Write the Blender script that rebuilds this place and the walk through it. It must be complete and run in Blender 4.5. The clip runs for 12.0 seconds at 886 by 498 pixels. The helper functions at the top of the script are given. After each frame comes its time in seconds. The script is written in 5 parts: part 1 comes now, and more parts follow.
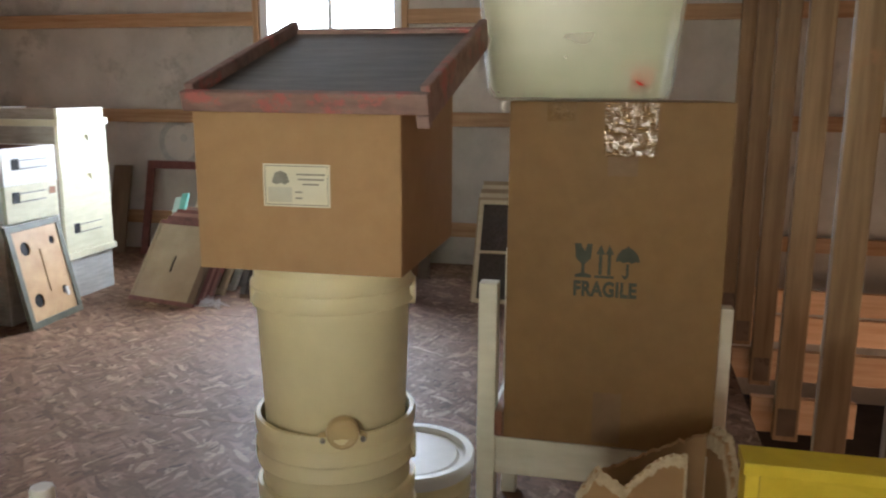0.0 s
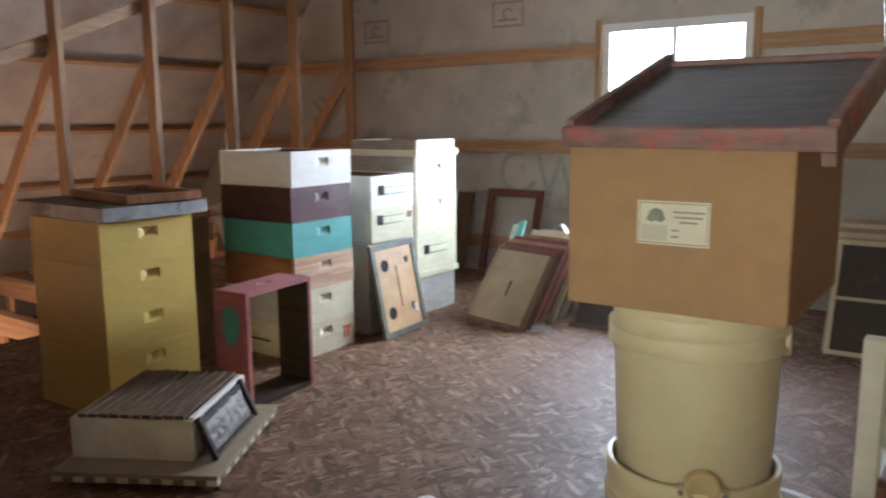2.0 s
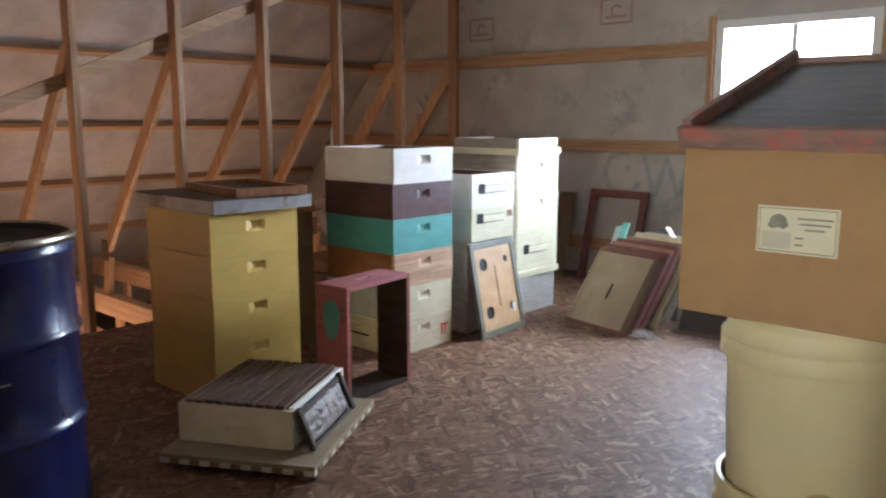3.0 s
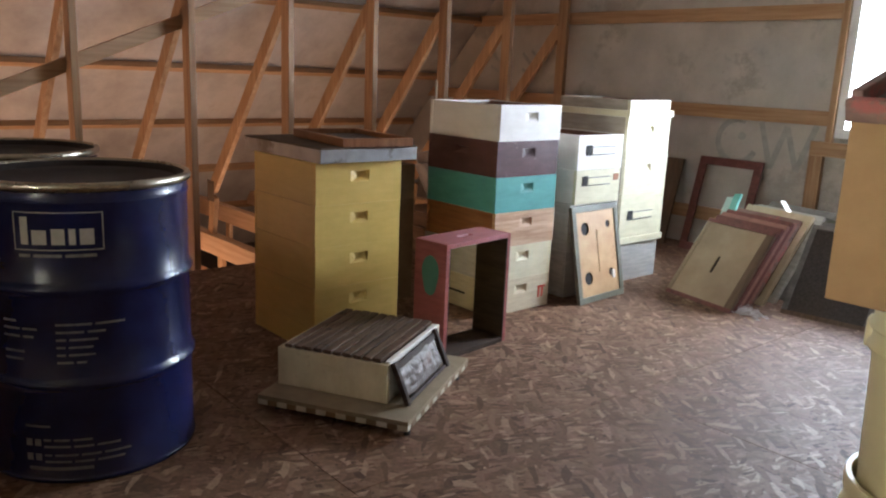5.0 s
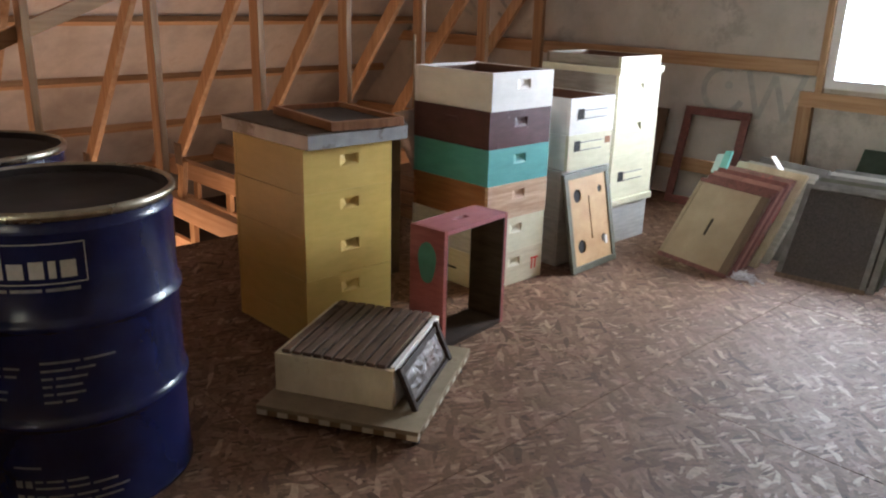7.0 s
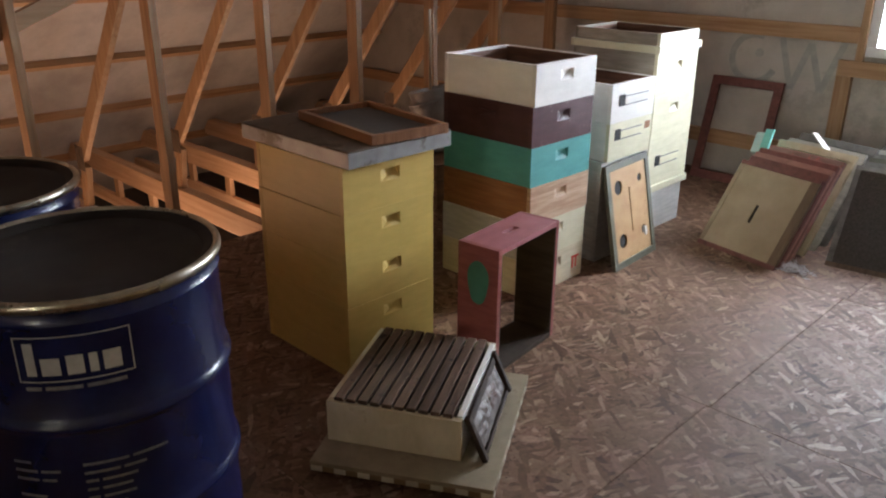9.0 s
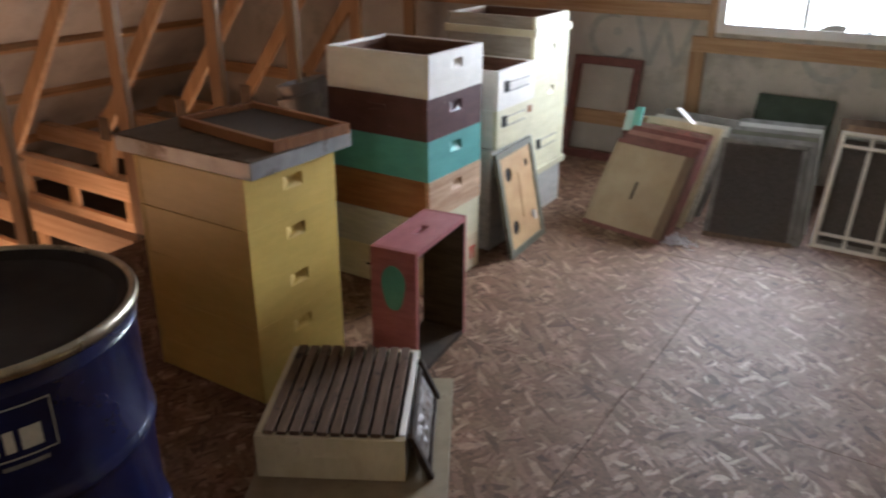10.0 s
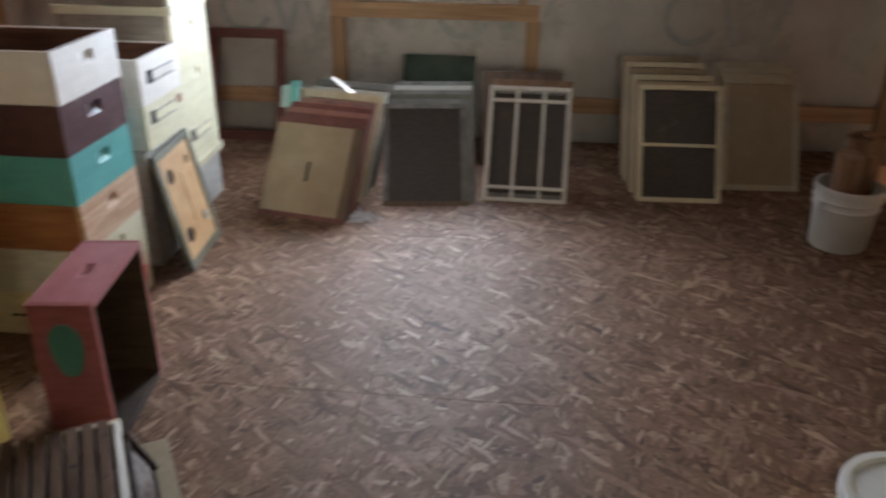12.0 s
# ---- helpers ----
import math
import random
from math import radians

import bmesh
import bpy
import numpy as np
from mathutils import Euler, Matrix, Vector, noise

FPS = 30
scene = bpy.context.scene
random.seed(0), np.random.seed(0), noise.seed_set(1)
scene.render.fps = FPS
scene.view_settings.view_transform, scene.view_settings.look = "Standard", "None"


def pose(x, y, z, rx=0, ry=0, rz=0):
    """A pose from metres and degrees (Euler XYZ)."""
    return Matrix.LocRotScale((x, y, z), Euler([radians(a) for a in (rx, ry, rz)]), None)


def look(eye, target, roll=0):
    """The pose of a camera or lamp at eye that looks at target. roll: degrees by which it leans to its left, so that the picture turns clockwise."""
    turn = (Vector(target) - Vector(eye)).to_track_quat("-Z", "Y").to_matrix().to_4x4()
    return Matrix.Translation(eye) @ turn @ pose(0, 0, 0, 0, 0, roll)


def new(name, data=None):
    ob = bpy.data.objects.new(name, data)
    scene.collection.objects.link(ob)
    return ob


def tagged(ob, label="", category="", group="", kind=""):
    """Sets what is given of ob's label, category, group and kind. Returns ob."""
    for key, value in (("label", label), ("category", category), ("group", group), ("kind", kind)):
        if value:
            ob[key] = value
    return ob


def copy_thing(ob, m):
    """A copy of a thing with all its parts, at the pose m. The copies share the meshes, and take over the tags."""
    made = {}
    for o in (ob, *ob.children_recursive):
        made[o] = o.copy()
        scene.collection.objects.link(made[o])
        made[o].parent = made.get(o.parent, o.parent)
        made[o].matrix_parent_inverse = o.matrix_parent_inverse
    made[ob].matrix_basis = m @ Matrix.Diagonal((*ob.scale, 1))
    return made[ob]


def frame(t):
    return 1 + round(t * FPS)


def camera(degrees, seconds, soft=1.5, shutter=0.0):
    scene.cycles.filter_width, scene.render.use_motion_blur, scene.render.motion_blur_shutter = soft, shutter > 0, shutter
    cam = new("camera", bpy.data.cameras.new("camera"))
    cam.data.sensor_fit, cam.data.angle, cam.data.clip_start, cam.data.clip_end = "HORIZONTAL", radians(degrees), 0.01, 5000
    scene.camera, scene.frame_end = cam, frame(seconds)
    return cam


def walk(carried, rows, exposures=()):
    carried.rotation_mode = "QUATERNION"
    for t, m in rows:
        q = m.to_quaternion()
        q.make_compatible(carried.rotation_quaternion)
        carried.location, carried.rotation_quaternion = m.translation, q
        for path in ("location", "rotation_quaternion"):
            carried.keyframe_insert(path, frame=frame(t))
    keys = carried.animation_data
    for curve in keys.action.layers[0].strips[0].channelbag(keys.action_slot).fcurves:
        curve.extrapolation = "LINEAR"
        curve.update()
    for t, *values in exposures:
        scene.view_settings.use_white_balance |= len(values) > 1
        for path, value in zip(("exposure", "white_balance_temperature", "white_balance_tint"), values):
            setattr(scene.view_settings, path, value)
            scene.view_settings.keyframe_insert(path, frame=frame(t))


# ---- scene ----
cam = camera(58.1, 12.0, soft=2.1, shutter=0.5)
PATH = [
    (0, (0.387, 0.388, 1.133), (-0.048, 2.301, 0.745), 0.3),
    (0.5, (0.368, 0.387, 1.135), (-0.182, 2.272, 0.757), 0.3),
    (1, (0.344, 0.391, 1.141), (-0.415, 2.206, 0.782), -0.1),
    (1.5, (0.318, 0.377, 1.143), (-0.658, 2.091, 0.811), -0.3),
    (2, (0.296, 0.38, 1.143), (-0.855, 1.985, 0.826), -0.5),
    (2.5, (0.283, 0.387, 1.145), (-0.979, 1.906, 0.831), -0.3),
    (3, (0.271, 0.396, 1.142), (-1.069, 1.846, 0.822), -0.0),
    (3.5, (0.242, 0.404, 1.141), (-1.177, 1.775, 0.813), 0.4),
    (5.5, (0.126, 0.396, 1.15), (-1.347, 1.668, 0.69), 2.5),
    (6, (0.026, 0.361, 1.236), (-1.323, 1.736, 0.695), 3.1),
    (6.5, (-0.021, 0.395, 1.293), (-1.333, 1.789, 0.714), 1.6),
    (7, (-0.056, 0.434, 1.325), (-1.432, 1.752, 0.717), 1.5),
    (9, (-0.477, 0.483, 1.487), (-1.783, 1.807, 0.75), 0.3),
    (9.5, (-0.598, 0.503, 1.489), (-1.846, 1.874, 0.741), -0.6),
    (10, (-0.745, 0.453, 1.51), (-1.74, 2.003, 0.73), 0.1),
    (10.5, (-0.818, 0.447, 1.505), (-1.619, 2.091, 0.695), 1.5),
    (11, (-0.879, 0.506, 1.505), (-1.581, 2.178, 0.663), 0.3),
    (11.5, (-0.961, 0.608, 1.53), (-1.496, 2.334, 0.672), -0.4),
    (12, (-1.019, 0.693, 1.519), (-1.191, 2.49, 0.658), 0.6),
]
walk(cam, [(t, look(eye, target, roll)) for t, eye, target, roll in PATH],
     exposures=[(0, 0.04, 5860, 11), (1, -0.03, 5700, 10), (2, 0.03, 5650, 10), (3.5, 0.01, 5660, 10), (5.5, 0.08, 5900, 11), (6.5, 0.04, 5920, 11), (9, -0.15, 6000, 12), (10.5, -0.24, 5980, 12), (12, -0.33, 5980, 12)])

# ---- light ----
world = bpy.data.worlds.new("world")
world.use_nodes = True
scene.world = world
sky = world.node_tree.nodes.new("ShaderNodeTexSky")
sky.sky_type, sky.sun_disc = 'NISHITA', False
sky.sun_elevation, sky.sun_rotation = radians(42), radians(60)
world.node_tree.links.new(sky.outputs[0], world.node_tree.nodes["Background"].inputs[0])
world.node_tree.nodes["Background"].inputs[1].default_value = 0.12


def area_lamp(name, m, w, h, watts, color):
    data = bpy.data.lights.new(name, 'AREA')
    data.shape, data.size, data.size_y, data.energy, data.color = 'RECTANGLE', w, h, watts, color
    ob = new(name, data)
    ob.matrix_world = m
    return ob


# daylight in the two gable windows, and unseen warm fill added to light the eave joists
daylight = area_lamp("window_daylight", pose(-1.62, 5.86, 1.40, 90, 0, 168), 1.84, 1.36, 282, (0.88, 0.935, 1.0))
daylight.data.spread = radians(128)
area_lamp("back_window_daylight", pose(-0.15, -3.675, 1.15, 90, 0, 0), 1.4, 0.92, 82, (1.0, 0.89, 0.67))
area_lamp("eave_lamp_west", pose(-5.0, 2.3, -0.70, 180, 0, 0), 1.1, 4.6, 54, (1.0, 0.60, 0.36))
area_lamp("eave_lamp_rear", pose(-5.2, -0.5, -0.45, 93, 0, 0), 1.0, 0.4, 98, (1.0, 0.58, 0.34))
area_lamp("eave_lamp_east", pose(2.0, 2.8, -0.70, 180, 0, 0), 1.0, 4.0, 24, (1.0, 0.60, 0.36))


# ---- materials ----
def surf(name, c1, c2, rough=0.6, metal=0.0, grain=(1, 1, 1), scale=12.0, bump=0.15, stain=None, stain_at=0.62,
         stain_scale=3.0, vary=0.12, trans=0.0, detail=6.0, spec=0.5, coat=0.0):
    m = bpy.data.materials.new(name)
    m.use_nodes = True
    nt = m.node_tree
    n, l = nt.nodes, nt.links
    b = n["Principled BSDF"]
    b.inputs["Roughness"].default_value, b.inputs["Metallic"].default_value = rough, metal
    b.inputs["Transmission Weight"].default_value = trans
    b.inputs["Specular IOR Level"].default_value = spec
    b.inputs["Coat Weight"].default_value = coat
    co, info, mp = n.new("ShaderNodeTexCoord"), n.new("ShaderNodeObjectInfo"), n.new("ShaderNodeMapping")
    shift = n.new("ShaderNodeVectorMath")
    shift.operation = 'MULTIPLY_ADD'
    l.new(info.outputs["Random"], shift.inputs[0])
    shift.inputs[1].default_value = (7.3, 5.1, 9.7)
    l.new(co.outputs["Object"], shift.inputs[2])
    l.new(shift.outputs[0], mp.inputs["Vector"])
    mp.inputs["Scale"].default_value = grain
    fine = n.new("ShaderNodeTexNoise")
    fine.inputs["Scale"].default_value, fine.inputs["Detail"].default_value = scale, detail
    fine.inputs["Roughness"].default_value = 0.62
    l.new(mp.outputs[0], fine.inputs["Vector"])
    ramp = n.new("ShaderNodeValToRGB")
    ramp.color_ramp.elements[0].position, ramp.color_ramp.elements[1].position = 0.34, 0.68
    ramp.color_ramp.elements[0].color, ramp.color_ramp.elements[1].color = (*c1, 1), (*c2, 1)
    l.new(fine.outputs[0], ramp.inputs[0])
    col = ramp.outputs[0]
    big = n.new("ShaderNodeTexNoise")
    big.inputs["Scale"].default_value, big.inputs["Detail"].default_value = stain_scale, 8.0
    big.inputs["Roughness"].default_value = 0.7
    l.new(shift.outputs[0], big.inputs["Vector"])
    if stain:
        sr = n.new("ShaderNodeValToRGB")
        sr.color_ramp.elements[0].position, sr.color_ramp.elements[1].position = stain_at, stain_at + 0.07
        l.new(big.outputs[0], sr.inputs[0])
        mx = n.new("ShaderNodeMix")
        mx.data_type = 'RGBA'
        l.new(sr.outputs[0], mx.inputs[0])
        l.new(col, mx.inputs[6])
        mx.inputs[7].default_value = (*stain, 1)
        col = mx.outputs[2]
    # tone differs a little from piece to piece and over each piece
    tone = n.new("ShaderNodeMath")
    tone.operation = 'MULTIPLY_ADD'
    l.new(info.outputs["Random"], tone.inputs[0])
    tone.inputs[1].default_value, tone.inputs[2].default_value = vary, 1 - vary / 2
    cloud = n.new("ShaderNodeMath")
    cloud.operation = 'MULTIPLY_ADD'
    l.new(big.outputs[0], cloud.inputs[0])
    cloud.inputs[1].default_value, cloud.inputs[2].default_value = 0.36, 0.82
    both = n.new("ShaderNodeMath")
    both.operation = 'MULTIPLY'
    l.new(tone.outputs[0], both.inputs[0])
    l.new(cloud.outputs[0], both.inputs[1])
    mul = n.new("ShaderNodeVectorMath")
    mul.operation = 'SCALE'
    l.new(col, mul.inputs[0])
    l.new(both.outputs[0], mul.inputs["Scale"])
    l.new(mul.outputs[0], b.inputs["Base Color"])
    rr = n.new("ShaderNodeMath")
    rr.operation = 'MULTIPLY_ADD'
    l.new(big.outputs[0], rr.inputs[0])
    rr.inputs[1].default_value, rr.inputs[2].default_value = 0.25, max(0.02, rough - 0.12)
    l.new(rr.outputs[0], b.inputs["Roughness"])
    bp = n.new("ShaderNodeBump")
    bp.inputs["Strength"].default_value, bp.inputs["Distance"].default_value = bump, 0.01
    l.new(fine.outputs[0], bp.inputs["Height"])
    l.new(bp.outputs[0], b.inputs["Normal"])
    return m


def pine(axis, name="pine", c1=(0.30, 0.165, 0.075), c2=(0.47, 0.30, 0.16), rough=0.62):
    g = [22, 22, 22]
    g["xyz".index(axis)] = 1.1
    return surf(name + "_" + axis, c1, c2, rough, grain=tuple(g), scale=1.6, bump=0.12, stain=(0.22, 0.12, 0.055), stain_at=0.66, vary=0.25)


PINE = {a: pine(a) for a in "xyz"}
# one pine: the east posts' copy is darkened, standing in for dimmer light
POSTWOOD = {-1: pine("z", "west_post_wood", (0.250, 0.138, 0.066), (0.385, 0.238, 0.125)), 1: pine("z", "east_post_wood_shaded", (0.160, 0.100, 0.045), (0.27, 0.182, 0.090))}
# chord pine made paler to stand in for warm light from below
LITCHORDWOOD = pine("x", "lit_chord_wood", (0.50, 0.30, 0.165), (0.66, 0.45, 0.28))
OLDWOOD = {a: pine(a, "old_wood", (0.16, 0.085, 0.045), (0.30, 0.18, 0.10)) for a in "xyz"}


def osb_material():
    m = bpy.data.materials.new("osb_strands")
    m.use_nodes = True
    nt = m.node_tree
    n, l = nt.nodes, nt.links
    b = n["Principled BSDF"]
    co, info = n.new("ShaderNodeTexCoord"), n.new("ShaderNodeObjectInfo")
    shift = n.new("ShaderNodeVectorMath")
    shift.operation = 'MULTIPLY_ADD'
    l.new(info.outputs["Random"], shift.inputs[0])
    shift.inputs[1].default_value = (31.7, 17.3, 0)
    l.new(co.outputs["Object"], shift.inputs[2])
    warp = n.new("ShaderNodeTexNoise")
    warp.inputs["Scale"].default_value = 6.0
    l.new(shift.outputs[0], warp.inputs["Vector"])
    ws = n.new("ShaderNodeVectorMath")
    ws.operation = 'MULTIPLY_ADD'
    l.new(warp.outputs["Color"], ws.inputs[0])
    ws.inputs[1].default_value = (0.05, 0.05, 0)
    l.new(shift.outputs[0], ws.inputs[2])
    value = None
    for k, (turn, sx, sy) in enumerate(((12, 11, 40), (70, 14, 56), (-38, 10, 38), (118, 13, 62), (-75, 17, 76), (40, 12, 50))):
        mp = n.new("ShaderNodeMapping")
        mp.vector_type = 'POINT'
        rot = n.new("ShaderNodeVectorRotate")
        rot.inputs["Angle"].default_value = radians(turn)
        rot.inputs["Axis"].default_value = (0, 0, 1)
        l.new(ws.outputs[0], rot.inputs["Vector"])
        mp.inputs["Scale"].default_value = (sx, sy, 1)
        mp.inputs["Location"].default_value = (k * 3.7, k * 1.9, 0)
        l.new(rot.outputs[0], mp.inputs["Vector"])
        v = n.new("ShaderNodeTexVoronoi")
        v.voronoi_dimensions = '2D'
        v.inputs["Scale"].default_value = 1.0
        l.new(mp.outputs[0], v.inputs["Vector"])
        sep = n.new("ShaderNodeSeparateColor")
        l.new(v.outputs["Color"], sep.inputs[0])
        if value is None:
            value = sep.outputs[0]
        else:
            # a strand lies on top where its own chance is high
            up = n.new("ShaderNodeMath")
            up.operation = 'GREATER_THAN'
            l.new(sep.outputs[1], up.inputs[0])
            up.inputs[1].default_value = 0.72
            mx = n.new("ShaderNodeMix")
            l.new(up.outputs[0], mx.inputs[0])
            l.new(value, mx.inputs[2])
            l.new(sep.outputs[0], mx.inputs[3])
            value = mx.outputs[0]
    ramp = n.new("ShaderNodeValToRGB")
    e = ramp.color_ramp.elements
    e[0].position, e[0].color = 0.0, (0.068, 0.039, 0.026, 1)
    e[1].position, e[1].color = 1.0, (0.275, 0.194, 0.143, 1)
    for p, c in ((0.14, (0.105, 0.060, 0.038)), (0.60, (0.148, 0.088, 0.058)), (0.88, (0.186, 0.116, 0.080))):
        x = e.new(p)
        x.color = (*c, 1)
    l.new(value, ramp.inputs[0])
    grain = n.new("ShaderNodeTexNoise")
    grain.inputs["Scale"].default_value, grain.inputs["Detail"].default_value = 60.0, 6.0
    l.new(shift.outputs[0], grain.inputs["Vector"])
    dirt = n.new("ShaderNodeTexNoise")
    dirt.inputs["Scale"].default_value, dirt.inputs["Detail"].default_value = 1.7, 9.0
    l.new(co.outputs["Object"], dirt.inputs["Vector"])
    g1 = n.new("ShaderNodeMath")
    g1.operation = 'MULTIPLY_ADD'
    l.new(grain.outputs[0], g1.inputs[0])
    g1.inputs[1].default_value, g1.inputs[2].default_value = 1.1, 0.45
    g2 = n.new("ShaderNodeMath")
    g2.operation = 'MULTIPLY_ADD'
    l.new(dirt.outputs[0], g2.inputs[0])
    g2.inputs[1].default_value, g2.inputs[2].default_value = 0.5, 0.75
    g3 = n.new("ShaderNodeMath")
    g3.operation = 'MULTIPLY'
    l.new(g1.outputs[0], g3.inputs[0])
    l.new(g2.outputs[0], g3.inputs[1])
    # dark specks of dirt and nail heads
    sv, sm = n.new("ShaderNodeTexVoronoi"), n.new("ShaderNodeMapRange")
    sv.voronoi_dimensions = '2D'
    sv.inputs["Scale"].default_value = 9.0
    l.new(ws.outputs[0], sv.inputs["Vector"])
    l.new(sv.outputs["Distance"], sm.inputs["Value"])
    sm.inputs["From Min"].default_value, sm.inputs["From Max"].default_value = 0.018, 0.045
    sm.inputs["To Min"].default_value, sm.inputs["To Max"].default_value = 0.30, 1.0
    g4 = n.new("ShaderNodeMath")
    g4.operation = 'MULTIPLY'
    l.new(g3.outputs[0], g4.inputs[0])
    l.new(sm.outputs[0], g4.inputs[1])
    g3 = g4
    mul = n.new("ShaderNodeVectorMath")
    mul.operation = 'SCALE'
    # strands differ in hue, rose against straw
    hue_n, hue, tint = n.new("ShaderNodeTexNoise"), n.new("ShaderNodeMix"), n.new("ShaderNodeVectorMath")
    hue_n.inputs["Scale"].default_value, hue_n.inputs["Detail"].default_value = 11.0, 5.0
    l.new(ws.outputs[0], hue_n.inputs["Vector"])
    hue.data_type = 'RGBA'
    l.new(hue_n.outputs[0], hue.inputs[0])
    hue.inputs[6].default_value, hue.inputs[7].default_value = (1.20, 0.97, 0.97, 1), (0.95, 1.0, 0.76, 1)
    tint.operation = 'MULTIPLY'
    l.new(ramp.outputs[0], tint.inputs[0])
    l.new(hue.outputs[2], tint.inputs[1])
    l.new(tint.outputs[0], mul.inputs[0])
    l.new(g3.outputs[0], mul.inputs["Scale"])
    l.new(mul.outputs[0], b.inputs["Base Color"])
    rr = n.new("ShaderNodeMath")
    rr.operation = 'MULTIPLY_ADD'
    l.new(value, rr.inputs[0])
    rr.inputs[1].default_value, rr.inputs[2].default_value = -0.12, 0.68
    l.new(rr.outputs[0], b.inputs["Roughness"])
    bp = n.new("ShaderNodeBump")
    b.inputs["Specular IOR Level"].default_value = 0.17
    bp.inputs["Strength"].default_value, bp.inputs["Distance"].default_value = 0.5, 0.004
    l.new(value, bp.inputs["Height"])
    l.new(bp.outputs[0], b.inputs["Normal"])
    return m


OSB = osb_material()
GREYBOARD = surf("grey_insulation_board", (0.42, 0.395, 0.35), (0.55, 0.52, 0.465), 0.7, scale=3, bump=0.05, stain=(0.36, 0.335, 0.295), stain_at=0.55, stain_scale=1.6)
WRAP = surf("white_insulation_wrap", (0.34, 0.31, 0.285), (0.51, 0.475, 0.445), 0.55, scale=2.2, bump=0.5, stain=(0.40, 0.35, 0.31), stain_at=0.58, stain_scale=2.2)
PRINT = surf("faded_blue_print", (0.325, 0.325, 0.305), (0.43, 0.42, 0.385), 0.7, scale=20)
REDPRINT = surf("faded_red_print", (0.33, 0.20, 0.17), (0.40, 0.28, 0.24), 0.7, scale=20)
WHITE = surf("white_box_paint", (0.70, 0.67, 0.61), (0.78, 0.75, 0.69), 0.55, grain=(3, 3, 9), scale=3, bump=0.06, stain=(0.58, 0.53, 0.45), stain_at=0.67)
# darker colour for the pale stack's sides, standing in for their shade
SHADEDSIDE = surf("shaded_side_paint", (0.27, 0.235, 0.18), (0.39, 0.345, 0.275), 0.7, grain=(3, 3, 20), scale=3, bump=0.1, stain=(0.22, 0.18, 0.13), stain_at=0.62)
GREYWHITE = surf("weathered_grey_white_paint", (0.46, 0.45, 0.41), (0.62, 0.60, 0.55), 0.65, grain=(3, 3, 20), scale=3, bump=0.1, stain=(0.30, 0.26, 0.21), stain_at=0.64)
CREAM = surf("cream_box_paint", (0.60, 0.53, 0.35), (0.72, 0.65, 0.46), 0.55, grain=(3, 3, 20), scale=3, bump=0.08, stain=(0.42, 0.34, 0.20), stain_at=0.68)
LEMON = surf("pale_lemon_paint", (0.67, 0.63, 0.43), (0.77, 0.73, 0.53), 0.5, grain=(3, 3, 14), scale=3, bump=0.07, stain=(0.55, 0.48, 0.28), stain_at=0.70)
YELLOW = surf("yellow_box_paint", (0.63, 0.445, 0.115), (0.69, 0.495, 0.14), 0.36, grain=(3, 3, 12), scale=3, bump=0.05, stain=(0.54, 0.37, 0.085), stain_at=0.68)
BRIGHTYELLOW = surf("bright_yellow_paint", (0.66, 0.50, 0.02), (0.78, 0.61, 0.05), 0.4, scale=6, bump=0.06, stain=(0.50, 0.36, 0.03), stain_at=0.68)
PLUM = surf("dark_plum_paint", (0.062, 0.024, 0.026), (0.095, 0.040, 0.041), 0.38, grain=(3, 3, 9), scale=3, bump=0.1, stain=(0.20, 0.135, 0.125), stain_at=0.575, stain_scale=8)
TEAL = surf("teal_paint", (0.085, 0.32, 0.295), (0.11, 0.38, 0.355), 0.5, grain=(3, 3, 9), scale=3, bump=0.06, stain=(0.07, 0.25, 0.235), stain_at=0.68)
RAWPINE = surf("bare_pine_box", (0.42, 0.25, 0.14), (0.66, 0.47, 0.31), 0.6, grain=(2, 2, 24), scale=2.2, bump=0.1, stain=(0.33, 0.17, 0.09), stain_at=0.64, stain_scale=5)
ORANGEWOOD = surf("orange_stained_wood", (0.22, 0.085, 0.03), (0.34, 0.15, 0.06), 0.5, grain=(2, 2, 24), scale=2.2, bump=0.1)
DUSTYRED = surf("dusty_pink_red_rim", (0.27, 0.125, 0.10), (0.37, 0.185, 0.15), 0.65, grain=(3, 3, 9), scale=4, bump=0.1, stain=(0.22, 0.11, 0.085), stain_at=0.6, stain_scale=7)
REDPAINT = surf("dull_red_paint", (0.24, 0.060, 0.052), (0.33, 0.095, 0.085), 0.5, grain=(3, 3, 16), scale=3, bump=0.12, stain=(0.26, 0.14, 0.11), stain_at=0.65, stain_scale=6)
PINKRED = surf("faded_pink_red_paint", (0.35, 0.115, 0.125), (0.42, 0.155, 0.16), 0.5, grain=(6, 3, 3), scale=4, bump=0.08, stain=(0.27, 0.09, 0.09), stain_at=0.66, stain_scale=6)
WORNRED = surf("worn_red_paint", (0.17, 0.10, 0.085), (0.31, 0.20, 0.17), 0.6, grain=(3, 12, 12), scale=2.4, bump=0.25, stain=(0.37, 0.115, 0.10), stain_at=0.525, stain_scale=11)
GREENPATCH = surf("green_patch_paint", (0.06, 0.20, 0.14), (0.09, 0.27, 0.19), 0.5, scale=8)
DARKINSIDE = surf("dark_brown_wood", (0.025, 0.016, 0.011), (0.060, 0.038, 0.025), 0.75, grain=(2, 2, 12), scale=2.5, bump=0.2, spec=0.2)
BROWNINSIDE = surf("brown_hive_inside", (0.13, 0.055, 0.03), (0.23, 0.11, 0.06), 0.6, grain=(2, 2, 20), scale=2.5, bump=0.15)
